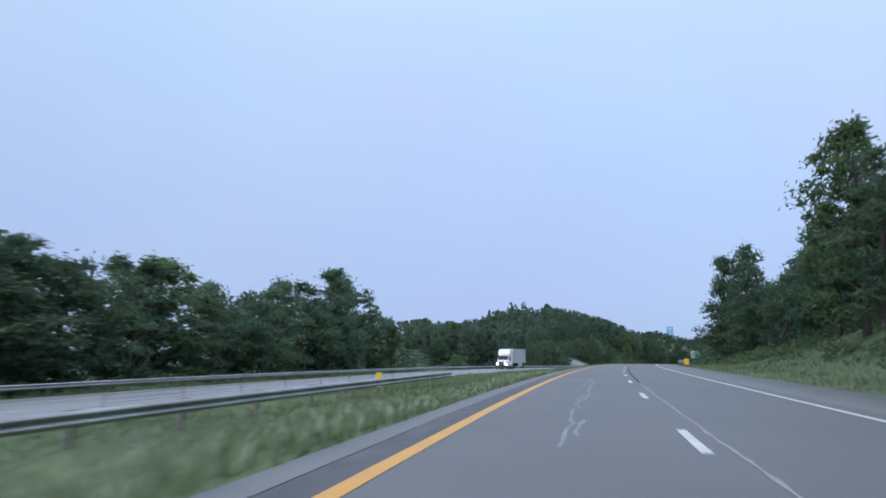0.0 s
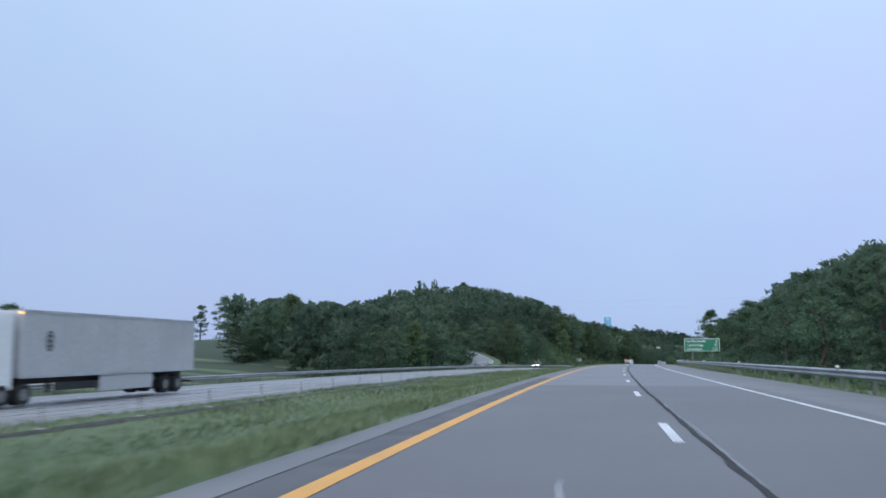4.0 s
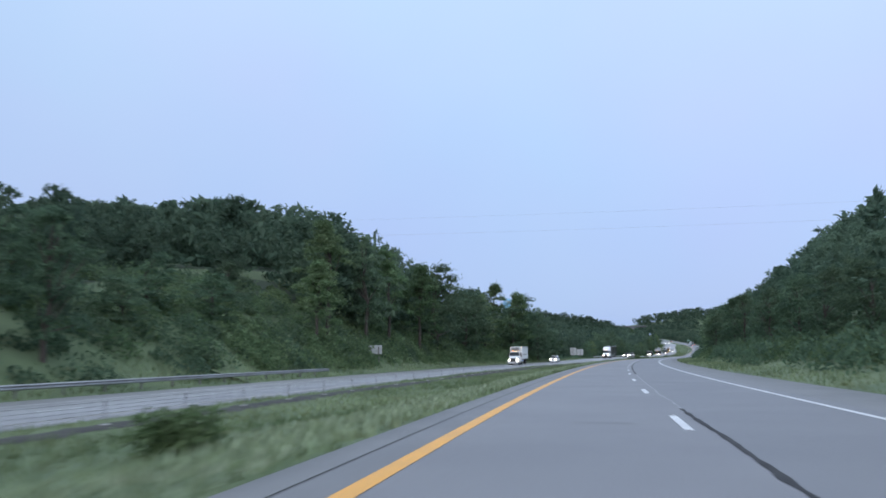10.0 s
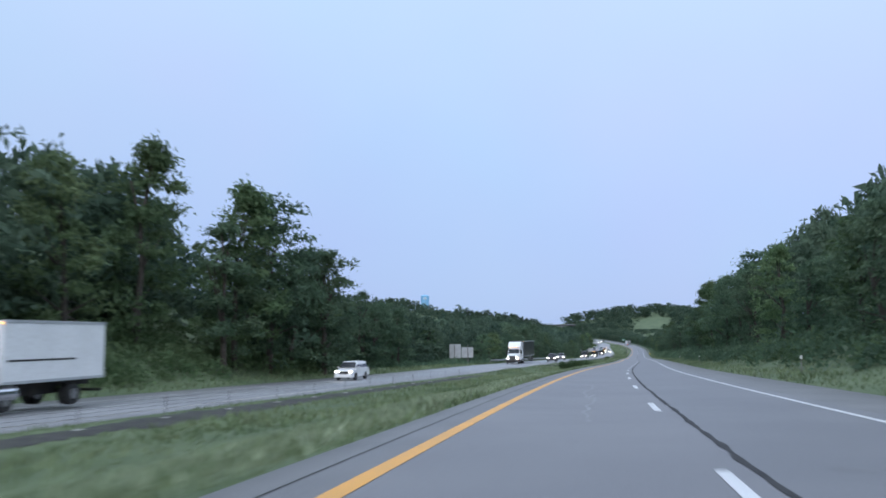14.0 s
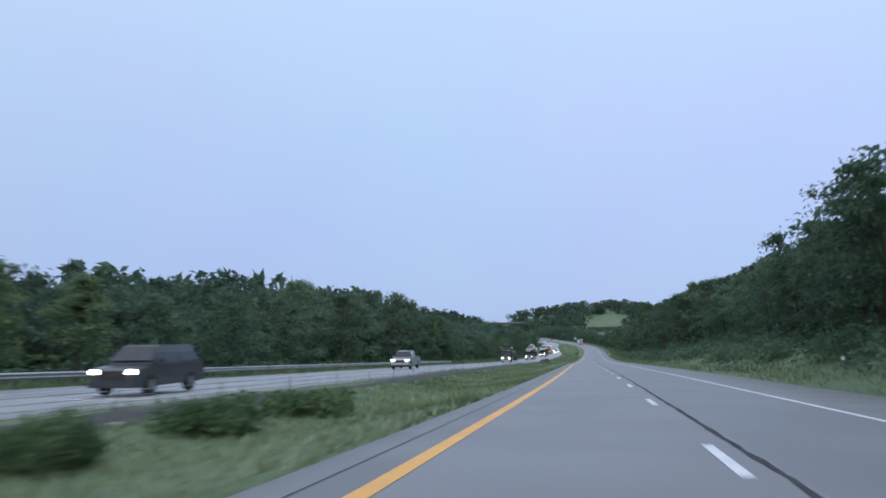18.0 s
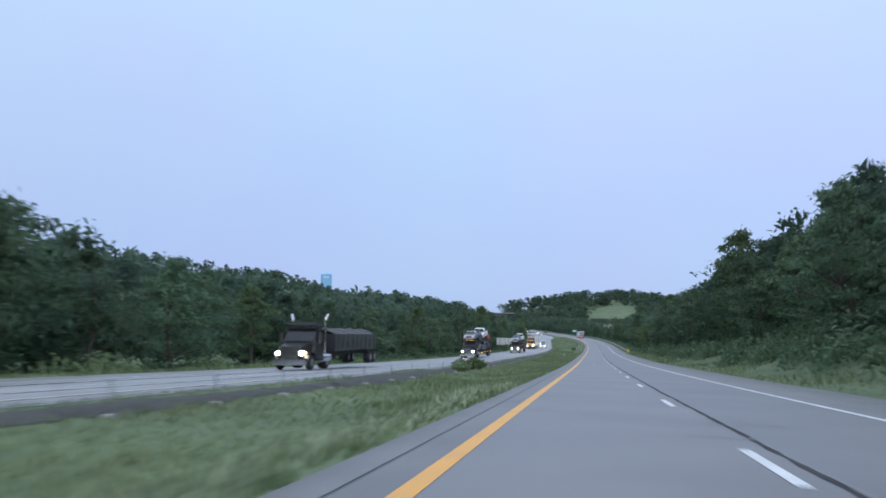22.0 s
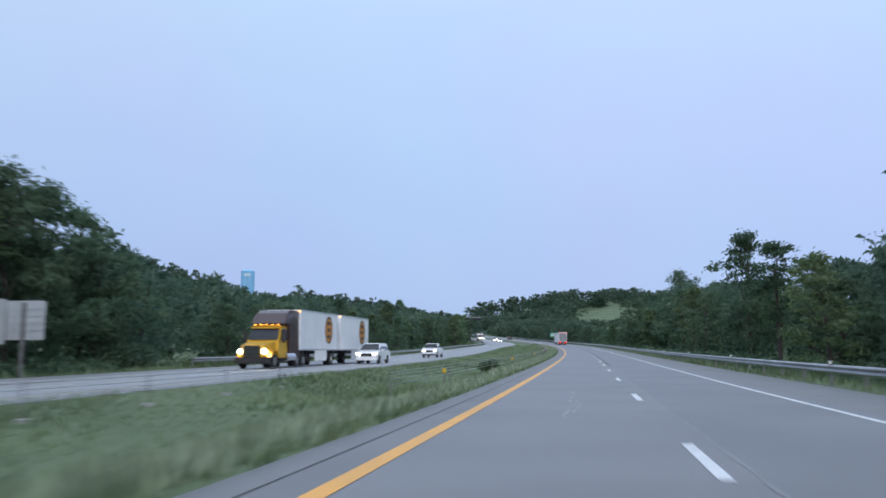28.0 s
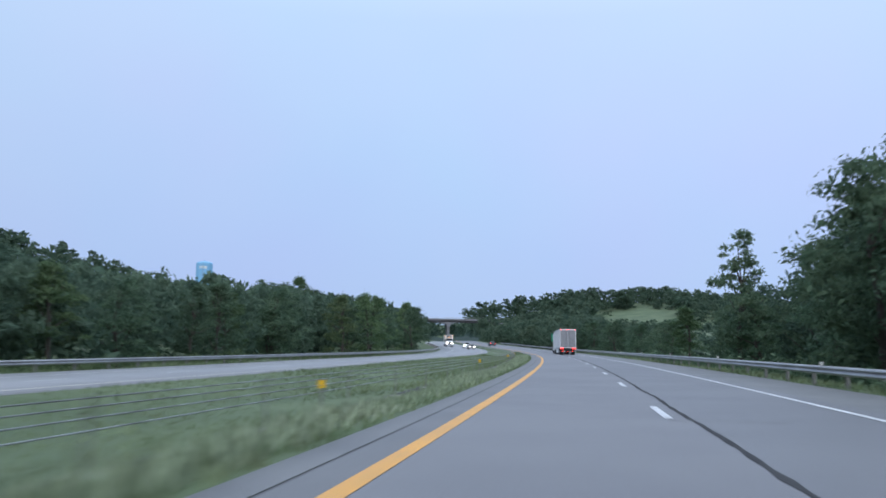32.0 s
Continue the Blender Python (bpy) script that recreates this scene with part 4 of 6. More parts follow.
for k, (a, b) in enumerate(((-50, 130), (352, 420), (420, 560), (560, 680), (680, 860), (860, 1040), (1040, 1300))):
    thicket(a, b, left_verge, lambda s: wood_front(s) - 4, 1.0 if k in (1, 2) else 0.85, 140, LEAF if k % 2 else LEAF_LIGHT, "tangled brush and vines at the foot of the woods", 20 + k)
for k, (a, b) in enumerate(((-30, 130), (130, 330), (330, 560), (560, 780), (780, 1000), (1000, 1300))):
    thicket(a, b, lambda s: RIGHT_EDGE + 4.2, lambda s: RIGHT_EDGE + 14, 0.95, 150, LEAF if k % 2 else LEAF_LIGHT, "tangled brush below the trees on the bank", 40 + k)
for k, (a, b) in enumerate(((330, 560), (560, 780), (780, 990))):
    thicket(a, b, lambda s: RIGHT_EDGE + 3.4, lambda s: RIGHT_EDGE + 15, 1.35, 130, LEAF, "dense dark brush covering the right bank", 50 + k)
thicket(351, 440, lambda s: wood_front(s) - 1, lambda s: wood_front(s) - 22, 1.1, 330, LEAF_LIGHT, "vines and saplings covering the steep bank", 61)
thicket(440, 600, lambda s: wood_front(s) - 1, lambda s: wood_front(s) - 18, 1.1, 260, LEAF_LIGHT, "vines and saplings covering the lower bank", 62)
thicket(250, 308, left_verge, lambda s: wood_front(s) - 10, 1.2, 200, LEAF, "brush and saplings crowding the guard rail", 63)
thicket(350, 432, lambda s: wood_front(s) + 2, lambda s: wood_front(s) - 21, 1.5, 260, LEAF, "dense brush over the open slope of the hill", 66)
thicket(430, 530, lambda s: left_verge(s) - 1.2, lambda s: wood_front(s) - 7, 1.2, 300, LEAF, "thick brush down to the grass below the bank", 67)
thicket(384, 428, lambda s: wood_front(s) + 1.5, lambda s: wood_front(s) - 17, 1.5, 260, LEAF_LIGHT, "tall weeds and saplings on the open slope", 64)
thicket(405, 560, lambda s: left_verge(s) - 0.5, lambda s: wood_front(s) - 3, 1.5, 260, LEAF_LIGHT, "vines hanging to the foot of the bank", 65)
thicket(130, 250, lambda s: left_verge(s) - 2, lambda s: left_verge(s) - 12, 0.6, 40, LEAF, "low brush beyond the guard rail by the meadow", 60)


def soil_band(s):
    """Middle and half width of the bare soil along the median's foot."""
    s = np.asarray(s, float)
    wave = np.array([noise.noise((q * 0.06, 11.0, 0)) for q in s])
    drift = np.array([noise.noise((q * 0.03, 11.0, 7)) for q in s])
    mid = opp_u(s) + np.interp(s, [0, 560, 640, 700, 800, 985], [3.0, 3.3, 2.3, 2.1, 2.5, 2.5]) + 0.35 * drift
    half = np.interp(s, [0, 40, 280, 330, 400, 440, 500, 560, 575, 590, 640, 780, 840, 970, 985], [0, 0.3, 0.45, 0.65, 0.7, 1.15, 0.9, 0.6, 0, 0, 0.6, 0.6, 0.8, 0.6, 0])
    # past the crossing the soil lies under the near barrier
    mid = np.where(s > 995, -7.3 + 0.25 * drift, mid)
    half = np.where(s > 995, np.interp(s, [1000, 1020, 1240, 1260], [0, 0.4, 0.4, 0]), half)
    return mid, half * np.clip(1 + 0.9 * wave, 0.25, 2)


def grass_strip(label, s0, s1, u0, u1, count, tall, seed, mat=None):
    """Loose blades of grass, a few centimetres wide, leaning every way."""
    rng = np.random.default_rng(seed)
    s = rng.uniform(s0, s1, count)
    a = rng.uniform(0, 1, count)
    lo = np.array([u0(q) for q in s]) if callable(u0) else np.full(count, u0)
    hi = np.array([u1(q) for q in s]) if callable(u1) else np.full(count, u1)
    u = lo + (hi - lo) * a
    if callable(u1) and not callable(u0):
        mid, half = soil_band(s)
        bare = (np.abs(u - mid) < half * rng.uniform(0.75, 1.25, count))
        s, u = s[~bare], u[~bare]
        count = len(s)
    patch = np.array([noise.noise((q * 0.09, w * 0.25, 3.0)) for q, w in zip(s, u)])
    h = tall * rng.uniform(0.45, 1.1, count) * (1 + 0.8 * patch)
    base = on_road(s, u, land(s, u) - 0.03)
    ang = rng.uniform(0, 6.28, count)
    side = np.stack([np.cos(ang), np.sin(ang), 0 * ang], -1) * (0.018 + 0.10 * h)[:, None]
    lean = np.stack([rng.normal(0, 0.3, count) * h, rng.normal(0, 0.3, count) * h, h], -1)
    v = np.stack([base - side, base + side, base + lean], 1).reshape(-1, 3)
    return tagged(new("grass", fast_mesh("grass", v, np.arange(3 * count).reshape(-1, 3), mat or BLADES)), label, "grass", kind="stuff")


for k in range(5):
    a = -12 + k * 260.0
    grass_strip("tufted pale grass along the inner shoulder", a, a + 260, LEFT_EDGE - 0.02, LEFT_EDGE - 2.4, 26000, 0.2, 70 + k)
    grass_strip("rough grass in the median", a, a + 260, LEFT_EDGE - 2.2, lambda s: float(opp_u(s)) + OPP_IN + 0.05, 62000, 0.24 if k < 4 else 0.17, 80 + k)
    grass_strip("weedy grass on the verge", a, a + 260, RIGHT_EDGE + 0.02, RIGHT_EDGE + 5.5, 14000, 0.28, 90 + k)
    grass_strip("weedy grass beyond the oncoming lanes", a, a + 260, lambda s: float(opp_u(s)) - OPP_OUT - 0.05, lambda s: left_verge(s) - 2.5, 12000, 0.4, 100 + k)


for k, (a, b, n) in enumerate(((985, 1250, 16000), (-10, 60, 2500), (300, 560, 23000), (565, 640, 3000), (700, 800, 3500))):
    grass_strip("pale seeding grass leaning beside the inner shoulder", a, b, LEFT_EDGE - 0.3, LEFT_EDGE - (4.5 if k == 2 else 2.2), n, 0.34 if k == 0 else 0.28, 120 + k, PALE_BLADES)


def build_shrub(name, s, u, wide, high, label, seed, mat):
    rng = np.random.default_rng(seed)
    n = int(500 * wide)
    d = rng.normal(size=(n, 3))
    d /= np.linalg.norm(d, axis=1)[:, None]
    k = rng.uniform(0.35, 1.0, n)[:, None] * (1 + 0.25 * np.sin(5 * d[:, :1] + seed))
    p = d * k * (wide / 2, wide / 2, high * 0.55) + (0, 0, high * 0.45)
    p[:, 2] = np.maximum(p[:, 2], 0.02)
    v, q = leaf_quads(p, 0.13, rng, 0.6)
    shrub = new(name)
    shrub.location = on_road(s, u, float(land(s, u)) - 0.03)
    part_mesh("foliage", fast_mesh("foliage", v, q, mat), shrub)
    bm = bmesh.new()
    for i in range(5):
        rod(bm, (0, 0, -0.1), (rng.normal(0, wide * 0.2), rng.normal(0, wide * 0.2), high * 0.8), 0.03, 0.01, 5)
    part("stem", bm, BARK, shrub)
    return tagged(shrub, label, "shrub", "shrubs in the median")


tagged(ribbon("meadow", MEADOW, 126, 560, lambda s: [(float(u), float(land(s, u)) + 0.12) for u in np.linspace(-215, float(opp_u(s)) - OPP_OUT - 17, 22)], step=8), "dark rough meadow below the highway", "ground", kind="structure")

WEED_LEAF = leaf_material("pale_weed_leaves", (0.07, 0.115, 0.052), (0.12, 0.17, 0.082), 0.3, 0.6)
PALE_WEED = leaf_material("fresh_green_weed_leaves", (0.1, 0.15, 0.065), (0.16, 0.215, 0.1), 0.3, 0.6)
SHRUBS = [(350, -10.4, 2.0, 1.1), (1045, -8.2, 1.7, 0.9), (839, -12.6, 2.6, 1.1), (835.5, -13.2, 2.0, 0.9), (832, -12.8, 1.6, 0.7), (843, -12.9, 1.7, 0.9), (643, -10.2, 3.0, 0.9), (637, -10.4, 2.8, 1.0), (631, -10.6, 2.6, 0.9), (626, -10.4, 2.2, 0.8),
          (606, -9.5, 3.0, 1.4), (600, -10.5, 2.2, 1.2), (616, -9.0, 2.0, 1.0), (292, -12, 1.5, 0.8)]
for k, (s, u, w, h) in enumerate(SHRUBS):
    build_shrub("shrub", s, u, w, h, "low bushy green weed clump in the grass median", 200 + k, PALE_WEED if 820 < s < 850 else WEED_LEAF)


# a strip of bare dark soil along the ditch
SOIL = material("bare_wet_soil", (0.024, 0.022, 0.024), 0.9, color2=(0.044, 0.041, 0.041), scale=0.9, color3=(0.065, 0.075, 0.045), fine=5, bump=0.6)


def build_ditch(s0, s1, seed):
    """A ragged band of bare soil along the foot of the median, wider and narrower."""
    s = np.arange(s0, s1, 0.35)
    wave = lambda f, k: np.array([noise.noise((q * f, seed, k)) for q in s])
    mid, half = soil_band(s)
    low = mid - half * (1 + 0.5 * wave(0.5, 1) + 0.4 * wave(1.7, 2))
    top = mid + half * (1 + 0.6 * wave(0.45, 3) + 0.5 * wave(1.5, 4))
    a = np.linspace(0, 1, 6)
    pu = low[:, None] + (top - low)[:, None] * a
    ps = np.repeat(s[:, None], 6, 1)
    v = on_road(ps, pu, land(ps, pu) + 0.05 * np.sin(np.pi * a) + 0.012).reshape(-1, 3)
    i = np.arange(len(s) - 1)[half[:-1] > 0.12][:, None] * 6
    j = np.arange(5)[None, :]
    quads = np.stack([i + j, i + j + 1, i + j + 7, i + j + 6], -1).reshape(-1, 4)
    return tagged(new("ditch", fast_mesh("ditch", v, quads, SOIL)), "ragged band of bare dark wet soil in the median", "ground", kind="structure")


for k, (a, b) in enumerate(((40, 300), (300, 570), (590, 800), (800, 985), (1000, 1260))):
    build_ditch(a, b, 11 + k)

# ---------------------------------------------------------------- guard rails, cable barrier, delineators
def w_beam(u, z):
    """Outline of a corrugated rail at side u, centred at height z."""
    prof = [(0.0, -0.155), (0.045, -0.13), (0.08, -0.095), (0.08, -0.06), (0.0, -0.02), (0.0, 0.02), (0.08, 0.06), (0.08, 0.095), (0.045, 0.13), (0.0, 0.155)]
    return prof


def build_rail(s0, s1, side, height, label, face, flare=0.0, post_gap=3.81):
    """A guard rail: one long corrugated beam on steel posts; side(s) is its place across the road, face the way its ridges point."""
    rail = new("guard_rail")
    def base(s):
        return float(land(s, side(s)))
    def prof(s):
        out = flare * max(0.0, 1 - (s1 - s) / 12.0) ** 2
        low = 0.0 if flare == 0 else 0.25 * max(0.0, 1 - (s1 - s) / 10.0)
        return [(side(s) + face * x + out, base(s) + height - 0.16 + z - low) for x, z in w_beam(0, 0)] + [(side(s) - face * 0.006 + out, base(s) + height - 0.16 + z - low) for z in (0.15, -0.15)]
    ribbon("beam", STEEL, s0, s1, prof, rail, 3.81, closed=True)
    n = int((s1 - s0) / post_gap)
    bm = boxes((-0.05, 0.05, -0.07, 0.07, -0.6, height - 0.02))
    me = bpy.data.meshes.new("post")
    bm.to_mesh(me)
    bm.free()
    me.materials.append(POST_STEEL)
    bm = boxes((-0.08, 0.08, -0.07, 0.07, height - 0.34, height))
    mb = bpy.data.meshes.new("block")
    bm.to_mesh(mb)
    bm.free()
    mb.materials.append(POST_STEEL)
    for k in range(n + 1):
        s = s0 + 0.4 + k * post_gap
        if s > s1:
            break
        p = new("post", me)
        p.parent = rail
        p.matrix_basis = Matrix.Translation(on_road(s, side(s) - face * 0.24, base(s))) @ Matrix.Rotation(float(turn_at(s)), 4, "Z")
        b = new("spacer_block", mb)
        b.parent = rail
        b.matrix_basis = Matrix.Translation(on_road(s, side(s) - face * 0.095, base(s))) @ Matrix.Rotation(float(turn_at(s)), 4, "Z")
    return tagged(rail, label, "guard rail")


def opp_rail(s):
    return float(opp_u(s)) - OPP_OUT - 0.55


build_rail(-60, 416, opp_rail, 0.78, "galvanised guard rail along the outer edge of the oncoming lanes", 1)
build_rail(627, 768, opp_rail, 0.78, "galvanised guard rail on steel posts before low woods", 1)
build_rail(1037, 1420, opp_rail, 0.78, "long galvanised guard rail along the curve of the oncoming lanes", 1)
build_rail(-60, 39, lambda s: float(np.interp(s, [-60, 5, 39], [-11.2, -10.9, -9.4])), 0.72, "galvanised guard rail ending in the grass median", 1)
build_rail(107, 291, lambda s: RIGHT_EDGE + 0.65, 0.76, "galvanised guard rail on steel posts along the shoulder", -1)
build_rail(990, 1420, lambda s: RIGHT_EDGE + 0.65, 0.76, "galvanised guard rail with white reflectors along the shoulder", -1)


def at_road(ob, s, u, dz, turn=0.0):
    ob.matrix_basis = Matrix.Translation(on_road(s, u, dz)) @ Matrix.Rotation(float(turn_at(s)) + turn, 4, "Z")
    return ob


def build_rail_reflector(s):
    ob = new("rail_reflector")
    part("bracket", boxes((-0.02, 0.02, -0.01, 0.01, -0.05, 0.06)), POST_STEEL, ob)
    part("reflector", boxes((-0.05, 0.05, -0.02, -0.008, 0.02, 0.13), bevel=0.004), REFLECTOR_WHITE, ob, "white reflector")
    at_road(ob, s, RIGHT_EDGE + 0.58, float(land(s, RIGHT_EDGE + 0.65)) + 0.76)
    return tagged(ob, "small white reflector on top of the guard rail", "reflector", "reflectors on the guard rail")


for k in range(8):
    build_rail_reflector(112 + k * 24)
for k in range(16):
    build_rail_reflector(996 + k * 20)


def build_cable_barrier(s0, s1, near=False):
    """Four tensioned cables on slim posts, towards the oncoming side of the median or the near one."""
    ob = new("cable_barrier")
    side = lambda s: max(-6.9, float(opp_u(s)) + OPP_IN + 1.0) if near else float(opp_u(s)) + OPP_IN + 1.75
    for h in ((0.56, 0.7, 0.82, 0.92) if near else (0.42, 0.55, 0.68, 0.82)):
        ring = [(0.012 * math.cos(a), 0.012 * math.sin(a)) for a in (0.8, 2.4, 3.9, 5.5)]
        ribbon("cable", CABLE, s0, s1, lambda s: [(side(s) + x, float(land(s, side(s))) + h + z) for x, z in ring], ob, 5.0, closed=True)
    bm = boxes((-0.013, 0.013, -0.02, 0.02, -0.3, 0.97 if near else 0.86), bevel=0.004)
    me = bpy.data.meshes.new("post")
    bm.to_mesh(me)
    bm.free()
    me.materials.append(POST_STEEL)
    bm = bmesh.new()
    rod(bm, (0, 0, -0.1), (0, 0, 0.075), 0.19, 0.17, 10)
    collar = bpy.data.meshes.new("footing")
    bm.to_mesh(collar)
    bm.free()
    collar.materials.append(FOOTING)
    for k in range(int((s1 - s0) / 5.2) + 1):
        s = s0 + k * 5.2
        p = at_road(new("post", me), s, side(s), float(land(s, side(s))))
        p.parent = ob
        f = at_road(new("footing", collar), s, side(s), float(land(s, side(s))))
        f.parent = ob
    return tagged(ob, "four-strand steel cable barrier on slim posts in the median", "cable barrier")


build_cable_barrier(20, 560)
build_cable_barrier(600, 1020)
build_cable_barrier(1008, 1400, True)


def build_delineator(s, u, high, mat, label, w=0.13, h=0.2):
    ob = new("delineator")
    part("post", boxes((-0.02, 0.02, -0.012, 0.012, -0.2, high)), POST_STEEL, ob)
    part("plate", boxes((-w, w, -0.022, -0.012, high - h, high + h * 0.6), bevel=0.004), mat, ob, "reflective plate")
    at_road(ob, s, u, float(land(s, u)))
    return tagged(ob, label, "delineator", "delineators")


for k in range(9):
    s = 1017 + 31 * k
    build_delineator(s, max(-6.86, float(opp_u(s)) + OPP_IN + 1.04), 0.74, REFLECTOR_YELLOW, "yellow reflective delineator plate in the grass median", 0.075, 0.11)
for s, u in ((470, 8.6), (520, 8.7), (593, 8.8), (655, 8.8), (905, -6.6), (940, -6.6)):
    build_delineator(s, u, 0.9, REFLECTOR_WHITE, "slim roadside post with a white reflector", 0.06, 0.1)


def build_end_marker(s, u, label, wide=0.3):
    """The yellow plate on the end of a guard rail."""
    ob = new("object_marker")
    part("post", boxes((-0.03, 0.03, 0.0, 0.05, -0.3, 0.5)), POST_STEEL, ob)
    part("plate", boxes((-wide, wide, -0.03, 0.0, 0.18, 0.95), bevel=0.01), REFLECTOR_YELLOW, ob, "plain yellow reflective plate")
    at_road(ob, s, u, float(land(s, u)))
    return tagged(ob, label, "object marker")


build_end_marker(106.2, RIGHT_EDGE + 0.65, "yellow reflective end marker of a guard rail on the verge")
build_end_marker(989, RIGHT_EDGE + 0.65, "yellow reflective end marker where the guard rail begins")
build_end_marker(38, -13.2, "small yellow end marker behind the median guard rail", 0.16)


# ---------------------------------------------------------------- signs
def letters(name, text, size, mat, parent, x, z, align, y=-0.045):
    c = bpy.data.curves.new(name, "FONT")
    c.body, c.size, c.align_x, c.extrude, c.space_character = text, size, align, 0.004, 1.08
    c.offset = 0.006
    ob = new(name, c)
    bpy.context.view_layer.update()
    me = bpy.data.meshes.new_from_object(ob.evaluated_get(bpy.context.evaluated_depsgraph_get()))
    bpy.data.objects.remove(ob)
    me.materials.clear()
    me.materials.append(mat)
    ob = part_mesh(name, me, parent)
    ob.matrix_basis = Matrix.Translation((x, y, z)) @ Matrix.Rotation(radians(90), 4, "X")
    return ob


def build_guide_sign(s, u, wide, high, low):
    sign = new("guide_sign")
    for x in (-wide * 0.28, wide * 0.28):
        part("post", boxes((x - 0.09, x + 0.09, 0.06, 0.2, -3.5, low + high * 0.9)), POST_STEEL, sign)
    part("border", boxes((-wide / 2, wide / 2, -0.02, 0.05, low, low + high), bevel=0.012), SIGN_WHITE, sign, "white border sheet")
    part("panel", boxes((-wide / 2 + 0.07, wide / 2 - 0.07, -0.035, 0.0, low + 0.07, low + high - 0.07), bevel=0.01), SIGN_GREEN, sign, "green reflective face")
    for k, (name, miles) in enumerate((("St Clairsville", "5"), ("Cambridge", "42"), ("Columbus", "122"))):
        z = low + high - 0.62 - k * 0.66
        letters("place_name", name, 0.56, SIGN_WHITE, sign, -wide / 2 + 0.35, z, "LEFT")
        letters("distance", miles, 0.56, SIGN_WHITE, sign, wide / 2 - 0.35, z, "RIGHT")
    at_road(sign, s, u, 0.0)
    return tagged(sign, "green highway distance sign with three white place names on steel posts", "road sign")


build_guide_sign(272.5, 11.4, 5.7, 2.15, 2.25)


def build_sign_back(s, u, panels, label, facing=math.pi):
    """A sign seen from behind: ribbed aluminium sheets on posts."""
    sign = new("road_sign")
    x0, x1 = min(p[0] for p in panels), max(p[1] for p in panels)
    top = max(p[3] for p in panels)
    for x in (x0 + (x1 - x0) * 0.22, x0 + (x1 - x0) * 0.78):
        part("post", boxes((x - 0.07, x + 0.07, -0.16, -0.03, -3.0, top - 0.2)), POST_STEEL, sign)
    for a, b, c, d in panels:
        pan = part("panel", boxes((a, b, 0.0, 0.03, c, d), bevel=0.008), ALUMINIUM, sign, "bare aluminium back")
        for k in range(int((d - c) / 0.34)):
            part("rib", boxes((a + 0.04, b - 0.04, -0.035, -0.002, c + 0.12 + k * 0.34, c + 0.17 + k * 0.34)), ALUMINIUM, pan)
    at_road(sign, s, u, 0.0)
    return tagged(sign, label, "road sign")


build_sign_back(632, -34.0, [(-2.2, 0.1, 1.0, 3.75), (0.25, 2.6, 1.1, 3.1)], "backs of two aluminium highway signs beside the oncoming lanes")
build_sign_back(1020, -29.4, [(-2.45, 0.3, 1.5, 3.7), (0.36, 2.45, 1.7, 3.6)], "back of a wide aluminium highway sign beyond the oncoming lanes")
build_sign_back(440, -34.4, [(-1.0, 1.0, 1.4, 2.6)], "small aluminium sign back at the foot of the bank")
small = new("road_sign")
part("post", boxes((-0.05, 0.05, 0.02, 0.1, -1.5, 3.6)), POST_STEEL, small)
part("panel", boxes((-1.6, 1.6, -0.02, 0.02, 2.0, 4.0), bevel=0.01), SIGN_GREEN, small, "green reflective face")
for k in range(2):
    part("lettering", boxes((-1.2, 1.1 - 0.5 * k, -0.03, -0.021, 3.2 - 0.7 * k, 3.5 - 0.7 * k)), SIGN_WHITE, small, "plain white bar")
at_road(small, 1330, 9.6, 0.0)
tagged(small, "distant green exit sign with white bars beside the shoulder", "road sign")

# ---------------------------------------------------------------- power lines over the highway
def build_power_line(s, zs, u0, u1, label):
    ob = new("power_line")
    for k, z in enumerate(zs):
        a = np.linspace(0, 1, 25)
        pts = on_road(s + k * 1.5 + 30 * (a - 0.5), u0 + (u1 - u0) * a, z + 1.2 * (2 * a - 1) ** 2 + 1.5 * a)
        ring = np.array([(math.sin(x) * 0.25, math.sin(x), math.cos(x)) for x in np.arange(5) * 2 * math.pi / 5]) * 0.009
        i, j = np.arange(24)[:, None] * 5, np.arange(5)[None, :]
        quads = np.stack([i + j, i + (j + 1) % 5, i + 5 + (j + 1) % 5, i + 5 + j], -1).reshape(-1, 4)
        part_mesh("wire", fast_mesh("wire", (pts[:, None] + ring).reshape(-1, 3), quads, WIRE), ob)
    return tagged(ob, label, "power line")


build_power_line(489, (27.6, 24.6), -130, 110, "thin sagging high-voltage wires crossing high over the highway")


